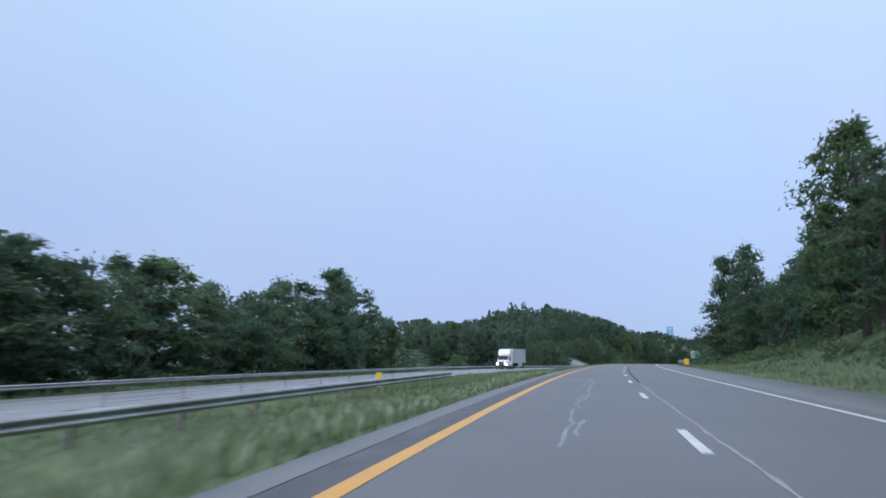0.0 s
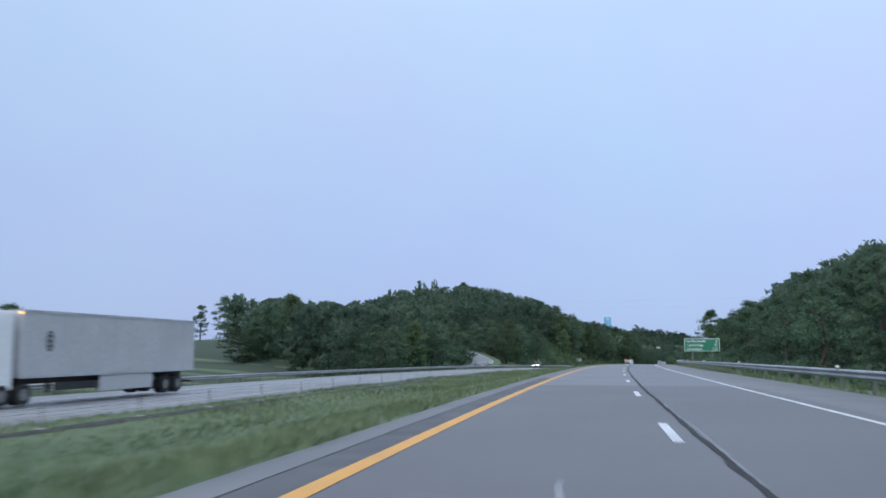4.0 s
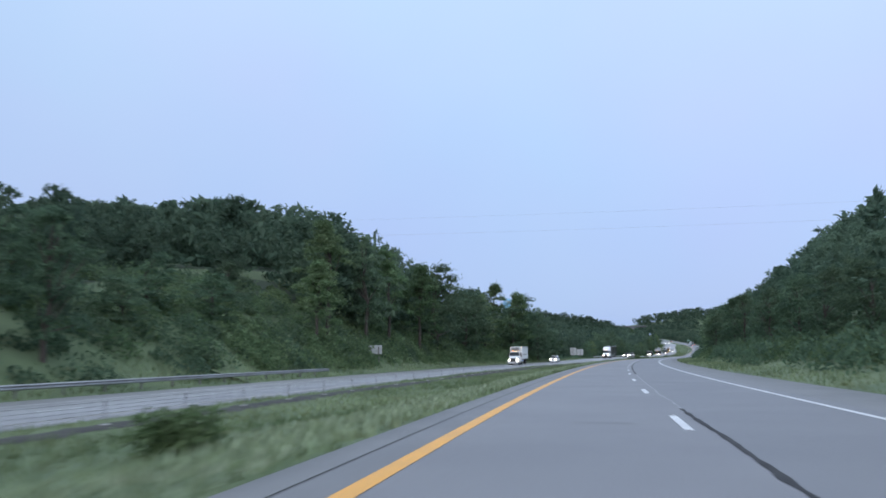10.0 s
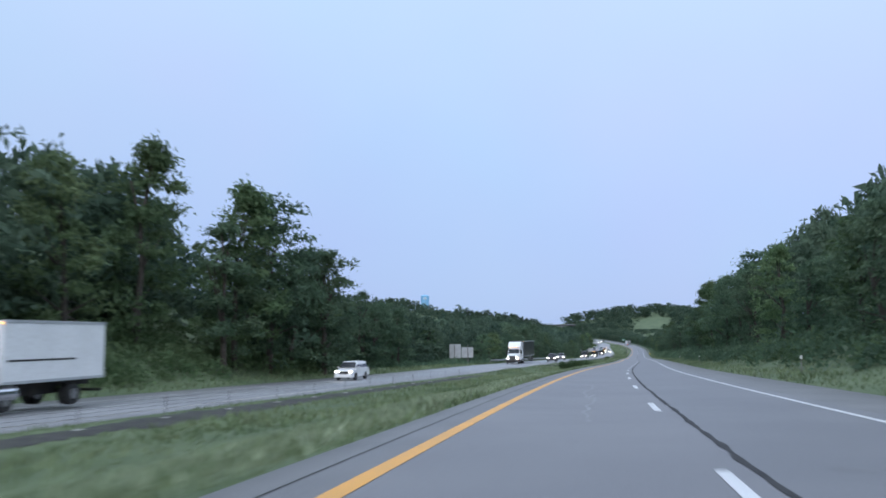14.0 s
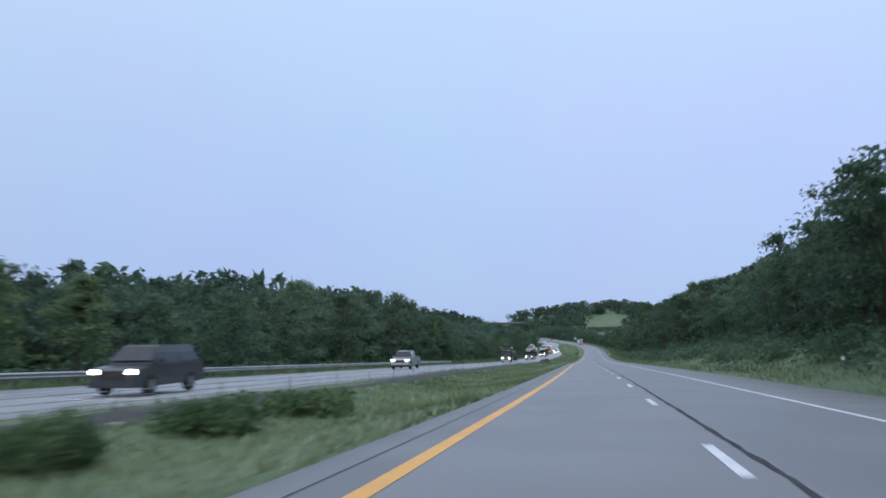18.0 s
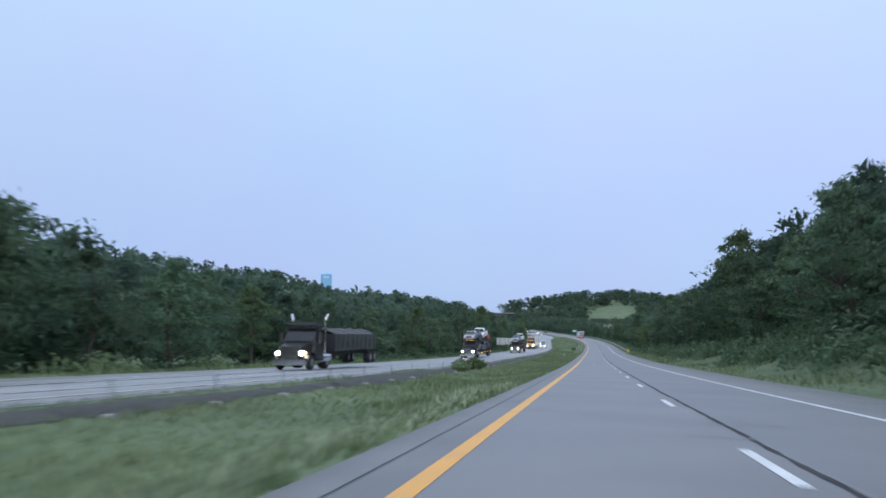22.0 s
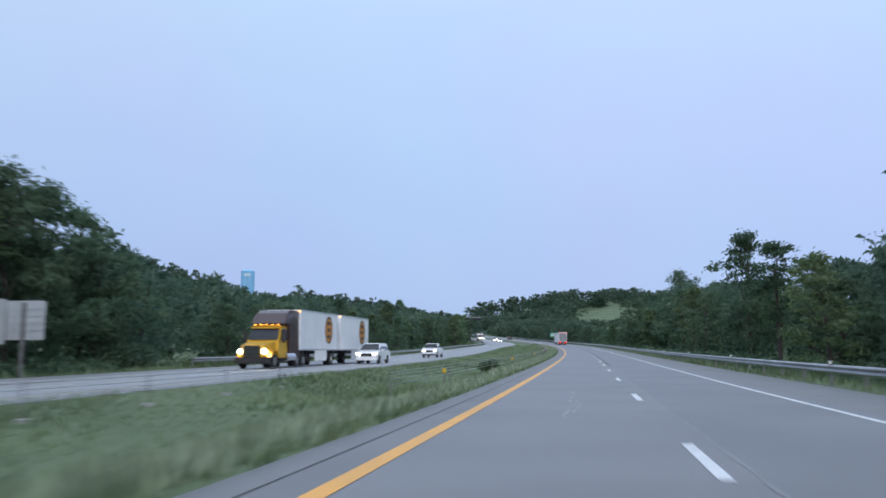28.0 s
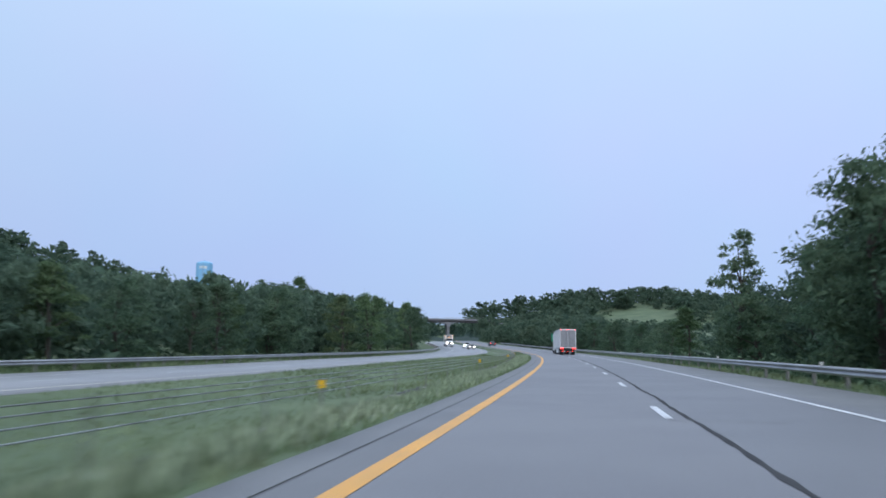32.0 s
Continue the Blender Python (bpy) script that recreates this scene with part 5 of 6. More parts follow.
# ---------------------------------------------------------------- water tower, overpass, side road
def build_water_tower(x, y, top, wide):
    tower = new("water_tower")
    base = top - 44
    bm = bmesh.new()
    rings = [(base, wide / 2), (top - 1.6, wide / 2), (top - 0.9, wide / 2 * 0.985), (top - 0.3, wide / 2 * 0.93), (top + 0.3, wide / 2 * 0.75), (top + 0.8, wide / 2 * 0.4), (top + 1.0, 0.3)]
    prev = None
    for z, r in rings:
        ring = [bm.verts.new((r * math.cos(a * math.pi / 24), r * math.sin(a * math.pi / 24), z - base)) for a in range(48)]
        if prev:
            for i in range(48):
                bm.faces.new((prev[i], prev[(i + 1) % 48], ring[(i + 1) % 48], ring[i]))
        prev = ring
    bm.faces.new(prev)
    part("tank", bm, TOWER_BLUE, tower)
    for z in (12, 24, 36):
        bm = bmesh.new()
        bmesh.ops.create_cone(bm, cap_ends=True, segments=48, radius1=wide / 2 + 0.03, radius2=wide / 2 + 0.03, depth=0.12, matrix=Matrix.Translation((0, 0, z)))
        part("weld_band", bm, TOWER_BLUE, tower)
    bm = bmesh.new()
    for k in range(9):
        a0 = radians(-118 + k * 6.2)
        r = wide / 2 + 0.06
        vs = [bm.verts.new((r * math.cos(a), r * math.sin(a), z)) for a, z in ((a0, 38), (a0 + 0.075, 38), (a0 + 0.075, 40.4), (a0, 40.4))]
        bm.faces.new(vs)
    part("lettering", bm, SIGN_WHITE, tower, "faded white bars of unreadable lettering")
    part("vent", rod(bmesh.new(), (0, 0, 44.7), (0, 0, 45.9), 0.5, 0.35, 10), TOWER_BLUE, tower)
    bm = bmesh.new()
    for x0 in (-0.25, 0.25):
        rod(bm, (x0, -wide / 2 - 0.25, 2), (x0, -wide / 2 - 0.25, 44), 0.05, sides=5)
    part("ladder", bm, STEEL, tower)
    tower.location = (x, y, base)
    return tagged(tower, "tall pale blue cylindrical water standpipe on a wooded ridge", "water tower")


build_water_tower(170.5, 1797, 66.6, 13.8)


def build_house(x, y, z, turn):
    house = new("house")
    part("wall", boxes((-6, 6, -4, 4, -2.5, 3.0)), HOUSE_WALL, house, "brick-red outer walls")
    bm = bmesh.new()
    vs = [bm.verts.new((a, b, c)) for a in (-6.5, 6.5) for b, c in ((-4.6, 2.9), (0, 4.9), (4.6, 2.9), (0, 4.6))]
    for q in ((0, 1, 5, 4), (1, 2, 6, 5), (2, 3, 7, 6), (3, 0, 4, 7), (0, 3, 2, 1), (4, 5, 6, 7)):
        bm.faces.new([vs[i] for i in q])
    bmesh.ops.recalc_face_normals(bm, faces=bm.faces)
    part("roof", bm, WHITE_BODY, house, "pale metal roof")
    part("chimney", boxes((2.5, 3.3, -0.5, 0.3, 3.5, 5.9), bevel=0.03), CONCRETE, house)
    for k in (-3.6, 0.0, 3.6):
        w = part("window", boxes((k - 0.65, k + 0.65, -4.06, -3.98, 0.7, 2.1), bevel=0.02), WHITE_BODY, house)
        part("pane", boxes((k - 0.55, k + 0.55, -4.075, -4.062, 0.8, 2.0)), GLASS, w)
    part("door", boxes((1.3, 2.25, -4.06, -3.98, -0.2, 2.0), bevel=0.02), CHASSIS, house)
    house.matrix_basis = Matrix.Translation((x, y, z)) @ Matrix.Rotation(turn, 4, "Z")
    return tagged(house, "small house with a pale metal roof half hidden in the woods", "house")


build_house(202, 1388, -0.6, 0.25)


def build_overpass(y, z0):
    bridge = new("overpass")
    x0, x1 = 334, 392
    part("deck", boxes((x0, x1, y - 5.2, y + 5.2, z0 + 1.35, z0 + 1.75), bevel=0.05), BRIDGE_GREY, bridge)
    for k in (-4.2, -1.4, 1.4, 4.2):
        part("girder", boxes((x0, x1, y + k - 0.25, y + k + 0.25, z0, z0 + 1.34)), GIRDER, bridge, "dark weathered steel girder")
    for k in (-5.2, 4.95):
        part("parapet", boxes((x0, x1, y + k, y + k + 0.25, z0 + 1.76, z0 + 2.5), bevel=0.03), BRIDGE_GREY, bridge)
    for x in (362, 396):
        pier = part("pier", boxes((x - 0.9, x + 0.9, y - 3.6, y + 3.6, z0 - 14, z0 - 1.6), bevel=0.15), BRIDGE_GREY, bridge)
        bm = bmesh.new()
        vs = [bm.verts.new((x + a, y + b, z0 + c)) for b in (-4.6, 4.6) for a, c in ((-0.9, -3.2), (0.9, -3.2), (1.6, -1.2), (6.0, -0.02), (-6.0, -0.02), (-1.6, -1.2))]
        bm.faces.new(vs[:6])
        bm.faces.new(vs[6:][::-1])
        for i in range(6):
            bm.faces.new((vs[i], vs[(i + 1) % 6], vs[6 + (i + 1) % 6], vs[6 + i]))
        bmesh.ops.recalc_face_normals(bm, faces=bm.faces)
        part("pier_cap", bm, BRIDGE_GREY, bridge, "flared concrete haunch")
    for k in range(7):
        part("rail_post", boxes((x0 + 4 + k * 8, x0 + 4.1 + k * 8, y - 5.1, y - 5.0, z0 + 2.5, z0 + 3.3)), STEEL, bridge)
    part("hand_rail", boxes((x0, x1, y - 5.12, y - 5.0, z0 + 3.3, z0 + 3.38)), STEEL, bridge)
    return tagged(bridge, "grey highway overpass with a flared pier spanning both carriageways", "bridge")


build_overpass(1652, 11.6)


def build_side_road():
    """A narrow road that comes down out of the hollow and bends along the foot of the hill."""
    line = [(292, -46.0), (306, -41.0), (320, -38.9), (332, -41.0), (339, -46.0), (344, -53.0), (346, -62.0), (344, -72.0)]
    pts = []
    for i in range(len(line) - 1):
        p0, p1 = np.array(line[max(0, i - 1)], float), np.array(line[i], float)
        p2, p3 = np.array(line[i + 1], float), np.array(line[min(len(line) - 1, i + 2)], float)
        for t in np.linspace(0, 1, 8, endpoint=False):
            pts.append(0.5 * (2 * p1 + (p2 - p0) * t + (2 * p0 - 5 * p1 + 4 * p2 - p3) * t * t + (3 * p1 - p0 - 3 * p2 + p3) * t ** 3))
    pts = np.array(pts)
    d = np.gradient(pts, axis=0)
    n = np.stack([-d[:, 1], d[:, 0]], -1) / np.hypot(d[:, 0], d[:, 1])[:, None]
    zc = np.interp(np.arange(len(pts)), [0, 8, 16, 24, 32, 40, 48, 56], [-1.6, -1.0, -0.3, 0.9, 2.7, 4.8, 7.0, 8.5])
    def strip(name, a, b, lift, mat):
        l, r = pts + n * a, pts + n * b
        v = np.stack([on_road(l[:, 0], l[:, 1], zc + lift), on_road(r[:, 0], r[:, 1], zc + lift)], 1).reshape(-1, 3)
        i = np.arange(len(pts) - 1) * 2
        return new(name, fast_mesh(name, v, np.stack([i, i + 1, i + 3, i + 2], -1), mat))
    tagged(strip("road", -2.7, 2.7, 0.0, OPP_ASPHALT), "narrow pale side road bending out of the woods", "road", kind="structure")
    tagged(strip("edge_line", 2.3, 2.4, 0.012, WHITE_PAINT), "thin white edge line of the side road", "road marking", kind="structure")
    tagged(strip("edge_line", -2.4, -2.3, 0.012, WHITE_PAINT), "thin white edge line of the side road", "road marking", kind="structure")
    tagged(strip("road_bank", -4.5, 4.5, -0.06, GRASS), "grassy bank under the side road", "ground", kind="structure")


build_side_road()


# ---------------------------------------------------------------- seams and repaired cracks in the carriageway
def wander(name, label, mat, s0, s1, u, wide, sway, seed, step=0.4, breaks=0.0):
    rng = np.random.default_rng(seed)
    n = int((s1 - s0) / step)
    s = np.linspace(s0, s1, n + 1)
    off = u + np.array([sway * noise.noise((q * 0.23, seed, 0)) + sway * 0.5 * noise.noise((q * 0.9, seed, 5)) for q in s])
    w = wide * (0.9 + 0.9 * np.array([noise.noise((q * 1.3, seed, 2)) for q in s]))
    v = np.stack([on_road(s, off - w / 2, 0.0045), on_road(s, off + w / 2, 0.0045)], 1).reshape(-1, 3)
    i = np.arange(n) * 2
    q = np.stack([i, i + 1, i + 3, i + 2], -1)
    if breaks:
        gate = np.array([noise.noise((x * 0.06, seed, 9)) for x in s[:-1]])
        q = q[gate > breaks]
    if len(q) == 0:
        return None
    return tagged(new(name, fast_mesh(name, v, q, mat)), label, "crack seal", kind="structure")


for k, (a, b, mat, text) in enumerate(((-20, 30, SEAL_PALE, "pale dried"), (30, 190, SEAL_DARK, "dark tar"), (190, 352, SEAL_DARK, "dark tar"), (352, 384, SEAL_PALE, "pale dried"), (384, 560, SEAL_DARK, "dark tar"),
                                      (560, 760, SEAL_DARK, "dark tar"), (760, 985, SEAL_DARK, "dark tar"), (985, 1040, SEAL_FAINT, "pale dried"), (1040, 1160, SEAL_DARK, "dark tar"), (1160, 1330, SEAL_DARK, "dark tar"))):
    dark = mat is SEAL_DARK
    wander("crack_seal", text + " seal along the lane joint", mat, a, b, 0.36, 0.105 if dark else 0.06, 0.06, 300 + k, step=0.3, breaks=-0.6)
    if dark:
        wander("crack_seal", "pale dried seal along the lane joint", SEAL_FAINT, a, b, 0.44, 0.05, 0.07, 330 + k, breaks=0.1)


def scribble(s0, s1, u, seed):
    """Pale sealed cracks that wander and double back for a few metres in a lane."""
    for j, du in enumerate((0.0, 0.17)):
        wander("crack_seal", "pale scribbled crack seal in the passing lane", SCRIBBLE, s0 + j * 1.3, s1 - j * 2.0, u + du, 0.075, 0.25, seed + j * 50, step=0.2, breaks=-0.15 + 0.12 * j)


for k, (s, length, u) in enumerate(((6, 30, -1.75), (318, 5, -1.6), (489, 20, -1.65), (655, 6, -1.7), (676, 9, -1.5), (848, 26, -1.75), (884, 14, -1.7), (1000, 9, -1.65), (1036, 14, -1.6), (1066, 12, -2.0), (1098, 8, -1.6), (130, 6, -1.4), (232, 7, -1.8), (404, 8, -1.5), (566, 9, -1.7), (752, 8, -1.6), (935, 7, -1.7))):
    scribble(s, s + length, u, 360 + k)


def cross_cracks():
    rng = np.random.default_rng(55)
    for k in range(70):
        s = rng.uniform(0, 1250)
        u0, u1 = sorted(rng.uniform(-3.3, 3.3, 2))
        if u1 - u0 > 2.2:
            u1 = u0 + rng.uniform(0.6, 2.2)
        m = max(4, int((u1 - u0) / 0.15))
        u = np.linspace(u0, u1, m)
        ss = s + np.cumsum(rng.normal(0, 0.09, m))
        w = 0.05 * rng.uniform(0.5, 1.4, m)
        v = np.stack([on_road(ss - w, u, 0.0048), on_road(ss + w, u, 0.0048)], 1).reshape(-1, 3)
        i = np.arange(m - 1) * 2
        tagged(new("crack_seal", fast_mesh("crack_seal", v, np.stack([i, i + 1, i + 3, i + 2], -1), SEAL_FAINT)), "short pale crosswise crack seal", "crack seal", kind="structure")


cross_cracks()

# ---------------------------------------------------------------- vehicles: local y runs from the nose back, x across
def loft(bm, profile, half, taper=()):
    """A closed side outline of (y, z) points drawn across the width; half(y, z) gives half the width at a point."""
    l = [bm.verts.new((-half(y, z), y, z)) for y, z in profile]
    r = [bm.verts.new((half(y, z), y, z)) for y, z in profile]
    n = len(profile)
    bm.faces.new(l)
    bm.faces.new(r[::-1])
    for i in range(n):
        bm.faces.new((l[i], r[i], r[(i + 1) % n], l[(i + 1) % n]))
    bmesh.ops.recalc_face_normals(bm, faces=bm.faces)
    return bm


def rounded(bm, amount, segments=2):
    bmesh.ops.bevel(bm, geom=bm.edges[:], offset=amount, segments=segments, affect="EDGES", clamp_overlap=True)
    return bm


def add_wheel(parent, x, y, r, w, name="wheel"):
    bm = bmesh.new()
    bmesh.ops.create_cone(bm, cap_ends=True, segments=24, radius1=r, radius2=r, depth=w, matrix=Matrix.Translation((x, y, r)) @ Matrix.Rotation(math.pi / 2, 4, "Y"))
    rounded(bm, min(0.05, w * 0.2))
    t = part("tyre", bm, TYRE, parent)
    bm = bmesh.new()
    bmesh.ops.create_cone(bm, cap_ends=True, segments=18, radius1=r * 0.58, radius2=r * 0.5, depth=w + 0.03, matrix=Matrix.Translation((x, y, r)) @ Matrix.Rotation(math.pi / 2, 4, "Y"))
    part("rim", bm, RIM, t)


def lamp_box(name, parent, mat, x, y, z, w, h, d=0.06, label=""):
    return part(name, boxes((x - w / 2, x + w / 2, y - d, y + d, z - h / 2, z + h / 2), bevel=min(w, h) * 0.25), mat, parent, label)


def plate(bm, pts, lift):
    """A flat pane through the given corners, with a little thickness."""
    v = [Vector(p) for p in pts]
    nrm = (v[1] - v[0]).cross(v[2] - v[0]).normalized() * lift
    a, b = [bm.verts.new(p) for p in v], [bm.verts.new(p + nrm) for p in v]
    bm.faces.new(a[::-1])
    bm.faces.new(b)
    n = len(v)
    for i in range(n):
        bm.faces.new((a[i], a[(i + 1) % n], b[(i + 1) % n], b[i]))
    bmesh.ops.recalc_face_normals(bm, faces=bm.faces)
    return bm


CARS = {  # outline of the body, of the glasshouse (front foot, front top, rear top, rear foot), length, half width, wheel places, radius
    "sedan": ([(0.0, 0.35), (0.02, 0.62), (0.25, 0.74), (1.35, 0.92), (3.75, 0.98), (4.6, 0.95), (4.75, 0.6), (4.7, 0.3), (0.1, 0.24)], (1.2, 2.05, 3.3, 4.15, 1.42), 0.9, (0.9, 3.7), 0.33),
    "suv": ([(0.0, 0.4), (0.0, 0.8), (0.2, 0.95), (1.15, 1.05), (4.5, 1.12), (4.72, 1.05), (4.78, 0.6), (4.7, 0.34), (0.1, 0.3)], (1.0, 1.75, 4.1, 4.62, 1.72), 0.94, (0.92, 3.7), 0.37),
    "pickup": ([(0.0, 0.45), (0.0, 0.95), (0.15, 1.1), (1.5, 1.18), (3.75, 1.22), (5.7, 1.22), (5.78, 0.7), (5.7, 0.45), (0.1, 0.38)], (1.4, 2.1, 3.3, 3.75, 1.88), 1.0, (1.0, 4.55), 0.42),
}


def build_car(kind, mat, label, lights=True, rear=False):
    body, (fy, fty, rty, ry, top), hw, axles, r = CARS[kind]
    car = new({"sedan": "car", "suv": "suv", "pickup": "pickup_truck"}[kind])
    belt = max(z for y, z in body)
    b = part("body", rounded(loft(bmesh.new(), body, lambda y, z: hw - 0.06 * (z < 0.45) - 0.05 * (z > belt - 0.1) - 0.06 * (y < 0.1)), 0.04), mat, car)
    cabin = [(fy, belt - 0.1), (fty, top), (rty, top), (ry, belt - 0.1)]
    part("roof", rounded(loft(bmesh.new(), cabin, lambda y, z: hw - 0.08 if z < belt else hw - 0.24), 0.05), mat, car)
    a, c = hw - 0.12, hw - 0.29
    w = lambda p, q, k: p + (q - p) * k
    bm = plate(bmesh.new(), [(-a, w(fy, fty, .14) - .03, w(belt, top, .1)), (a, w(fy, fty, .14) - .03, w(belt, top, .1)), (c, w(fy, fty, .9) - .035, w(belt, top, .9)), (-c, w(fy, fty, .9) - .035, w(belt, top, .9))], 0.012)
    part("windscreen", bm, GLASS, car)
    bm = plate(bmesh.new(), [(a, w(ry, rty, .14) + .03, w(belt, top, .1)), (-a, w(ry, rty, .14) + .03, w(belt, top, .1)), (-c, w(ry, rty, .88) + .035, w(belt, top, .88)), (c, w(ry, rty, .88) + .035, w(belt, top, .88))], 0.012)
    part("rear_window", bm, GLASS, car)
    for sx in (-1, 1):
        mid = (fty + rty) / 2
        for y0, y1, y2, y3 in ((w(fy, fty, .3), fty + .08, mid - .05, mid - .05), (mid + .05, mid + .05, rty - .08, w(ry, rty, .3))):
            x0, x1 = sx * (hw - 0.095), sx * (hw - 0.245)
            bm = plate(bmesh.new(), [(x0, y0, belt + .02), (x1, y1, top - .09), (x1, y2, top - .09), (x0, y3, belt + .02)], 0.012 * sx * -1)
            part("side_window", bm, GLASS, car)
        part("mirror", boxes((sx * (hw + 0.08) - .1, sx * (hw + 0.08) + .1, fy + .35, fy + .5, belt - .02, belt + .14), bevel=0.03), mat, car)
        lamp_box("headlight", b, HEADLIGHT if lights else REFLECTOR_WHITE, sx * (hw - 0.26), 0.03, belt - 0.3, 0.34, 0.17, 0.05, "lit headlight" if lights else "")
        lamp_box("tail_light", b, RED_LIGHT if rear else RED_BODY, sx * (hw - 0.17), body[5][0] + 0.06, belt - 0.2, 0.22, 0.2, 0.06, "red tail light")
        for y in axles:
            add_wheel(car, sx * (hw - 0.12), y, r, 0.22)
    part("grille", boxes((-hw * 0.5, hw * 0.5, -0.03, 0.03, belt - 0.5, belt - 0.25), bevel=0.01), CHASSIS, b)
    part("bumper", boxes((-hw + 0.05, hw - 0.05, -0.06, 0.1, 0.3, 0.5), bevel=0.03), mat if kind != "pickup" else CHASSIS, b)
    if kind == "pickup":
        part("cargo_bed", boxes((-hw + 0.12, hw - 0.12, 3.85, 5.65, 1.2, 1.235)), CHASSIS, b, "dark open cargo bed")
    return tagged(car, label, {"sedan": "car", "suv": "car", "pickup": "pickup truck"}[kind])


def build_cab(truck, mat, sleeper=True, roof_mat=None, lit=True):
    """The tractor of a truck: hood, cab, sleeper, grille, lamps, tanks and wheels. Returns where its rear ends."""
    end = 5.6 if sleeper else 3.7
    hood = [(0.05, 0.75), (0.0, 1.25), (0.12, 1.55), (1.7, 1.78), (1.9, 1.78), (1.9, 0.7)]
    h = part("hood", rounded(loft(bmesh.new(), hood, lambda y, z: 0.78 + 0.16 * min(1, y / 1.6)), 0.06), mat, truck)
    cab = [(1.7, 0.7), (1.7, 1.78), (2.3, 2.65), (2.75, 2.85), (3.4, 2.85), (3.4, 0.7)]
    part("cab", rounded(loft(bmesh.new(), cab, lambda y, z: 1.12 if z < 2 else 1.02), 0.05), mat, truck)
    if sleeper:
        sl = [(3.42, 0.7), (3.42, 2.9), (2.5, 2.95), (3.2, 3.7), (3.9, 3.95), (end, 3.95), (end, 0.7)]
        part("sleeper", rounded(loft(bmesh.new(), sl, lambda y, z: 1.2 if z < 3.2 else 1.14), 0.06), roof_mat or mat, truck)
    bm = plate(bmesh.new(), [(-1.03, 1.735, 1.88), (1.03, 1.735, 1.88), (0.97, 2.21, 2.62), (-0.97, 2.21, 2.62)], 0.03)
    part("windscreen", bm, GLASS, truck)
    for sx in (-1, 1):
        bm = plate(bmesh.new(), [(sx * 1.13, 2.1, 1.85), (sx * 1.05, 2.45, 2.62), (sx * 1.05, 3.2, 2.62), (sx * 1.13, 3.2, 1.85)], -0.03 * sx)
        part("side_window", bm, GLASS, truck)
        lamp_box("headlight", h, HEADLIGHT if lit else REFLECTOR_WHITE, sx * 0.79, 0.1, 1.12, 0.34, 0.3, 0.14, "lit headlight")
        lamp_box("marker_lamp", h, AMBER_LIGHT, sx * 0.95, 0.42, 1.12, 0.08, 0.2, 0.12, "amber marker lamp")
        part("fuel_tank", rod(bmesh.new(), (sx * 0.98, 3.0, 0.75), (sx * 0.98, 4.6, 0.75), 0.33, sides=16), CHROME, truck)
        part("mirror", boxes((sx * 1.35 - .12, sx * 1.35 + .12, 1.95, 2.08, 1.7, 2.5), bevel=0.03), CHASSIS, truck)
        part("mirror_arm", rod(bmesh.new(), (sx * 1.1, 2.1, 2.45), (sx * 1.35, 2.0, 2.45), 0.025, sides=6), CHASSIS, truck)
        add_wheel(truck, sx * 1.02, 1.05, 0.5, 0.28)
        fender = [(0.35, 0.75), (0.45, 1.05), (0.8, 1.16), (1.35, 1.16), (1.7, 0.95), (1.75, 0.72), (1.5, 0.85), (1.05, 1.04), (0.6, 0.85)]
        bm = bmesh.new()
        l = [bm.verts.new((sx * 0.86, y, z)) for y, z in fender]
        r = [bm.verts.new((sx * 1.18, y, z)) for y, z in fender]
        for i in range(len(fender)):
            bm.faces.new((l[i], r[i], r[(i + 1) % len(fender)], l[(i + 1) % len(fender)]))
        part("fender", bm, mat, truck)
        for y in (4.9, 6.2) if sleeper else (3.9,):
            add_wheel(truck, sx * 0.93, y + 0.1, 0.5, 0.55)
    g = part("grille", boxes((-0.55, 0.55, -0.03, 0.1, 0.76, 1.5), bevel=0.02), CHROME if mat in (BLACK_BODY, YELLOW_BODY) else CHASSIS, h, "slatted grille")
    for k in range(6):
        part("grille_slat", boxes((-0.5, 0.5, -0.045, -0.032, 0.82 + 0.11 * k, 0.87 + 0.11 * k)), CHASSIS if mat in (BLACK_BODY, YELLOW_BODY) else POST_STEEL, g)
    part("bumper", boxes((-1.15, 1.15, -0.08, 0.25, 0.35, 0.72), bevel=0.05), CHROME if mat is BLACK_BODY else CHASSIS if sleeper else GREY_TRAILER, truck)
    part("frame", boxes((-0.45, 0.45, 0.5, 7.0 if sleeper else 8.2, 0.55, 0.85)), CHASSIS, truck)
    part("sun_visor", boxes((-0.98, 0.98, 2.05, 2.3, 2.66, 2.76), bevel=0.02), mat, truck)
    for k in range(5):
        lamp_box("roof_lamp", truck, AMBER_LIGHT, -0.8 + 0.4 * k, 2.35, 2.9, 0.14, 0.07, 0.06, "amber roof lamp")
    return end


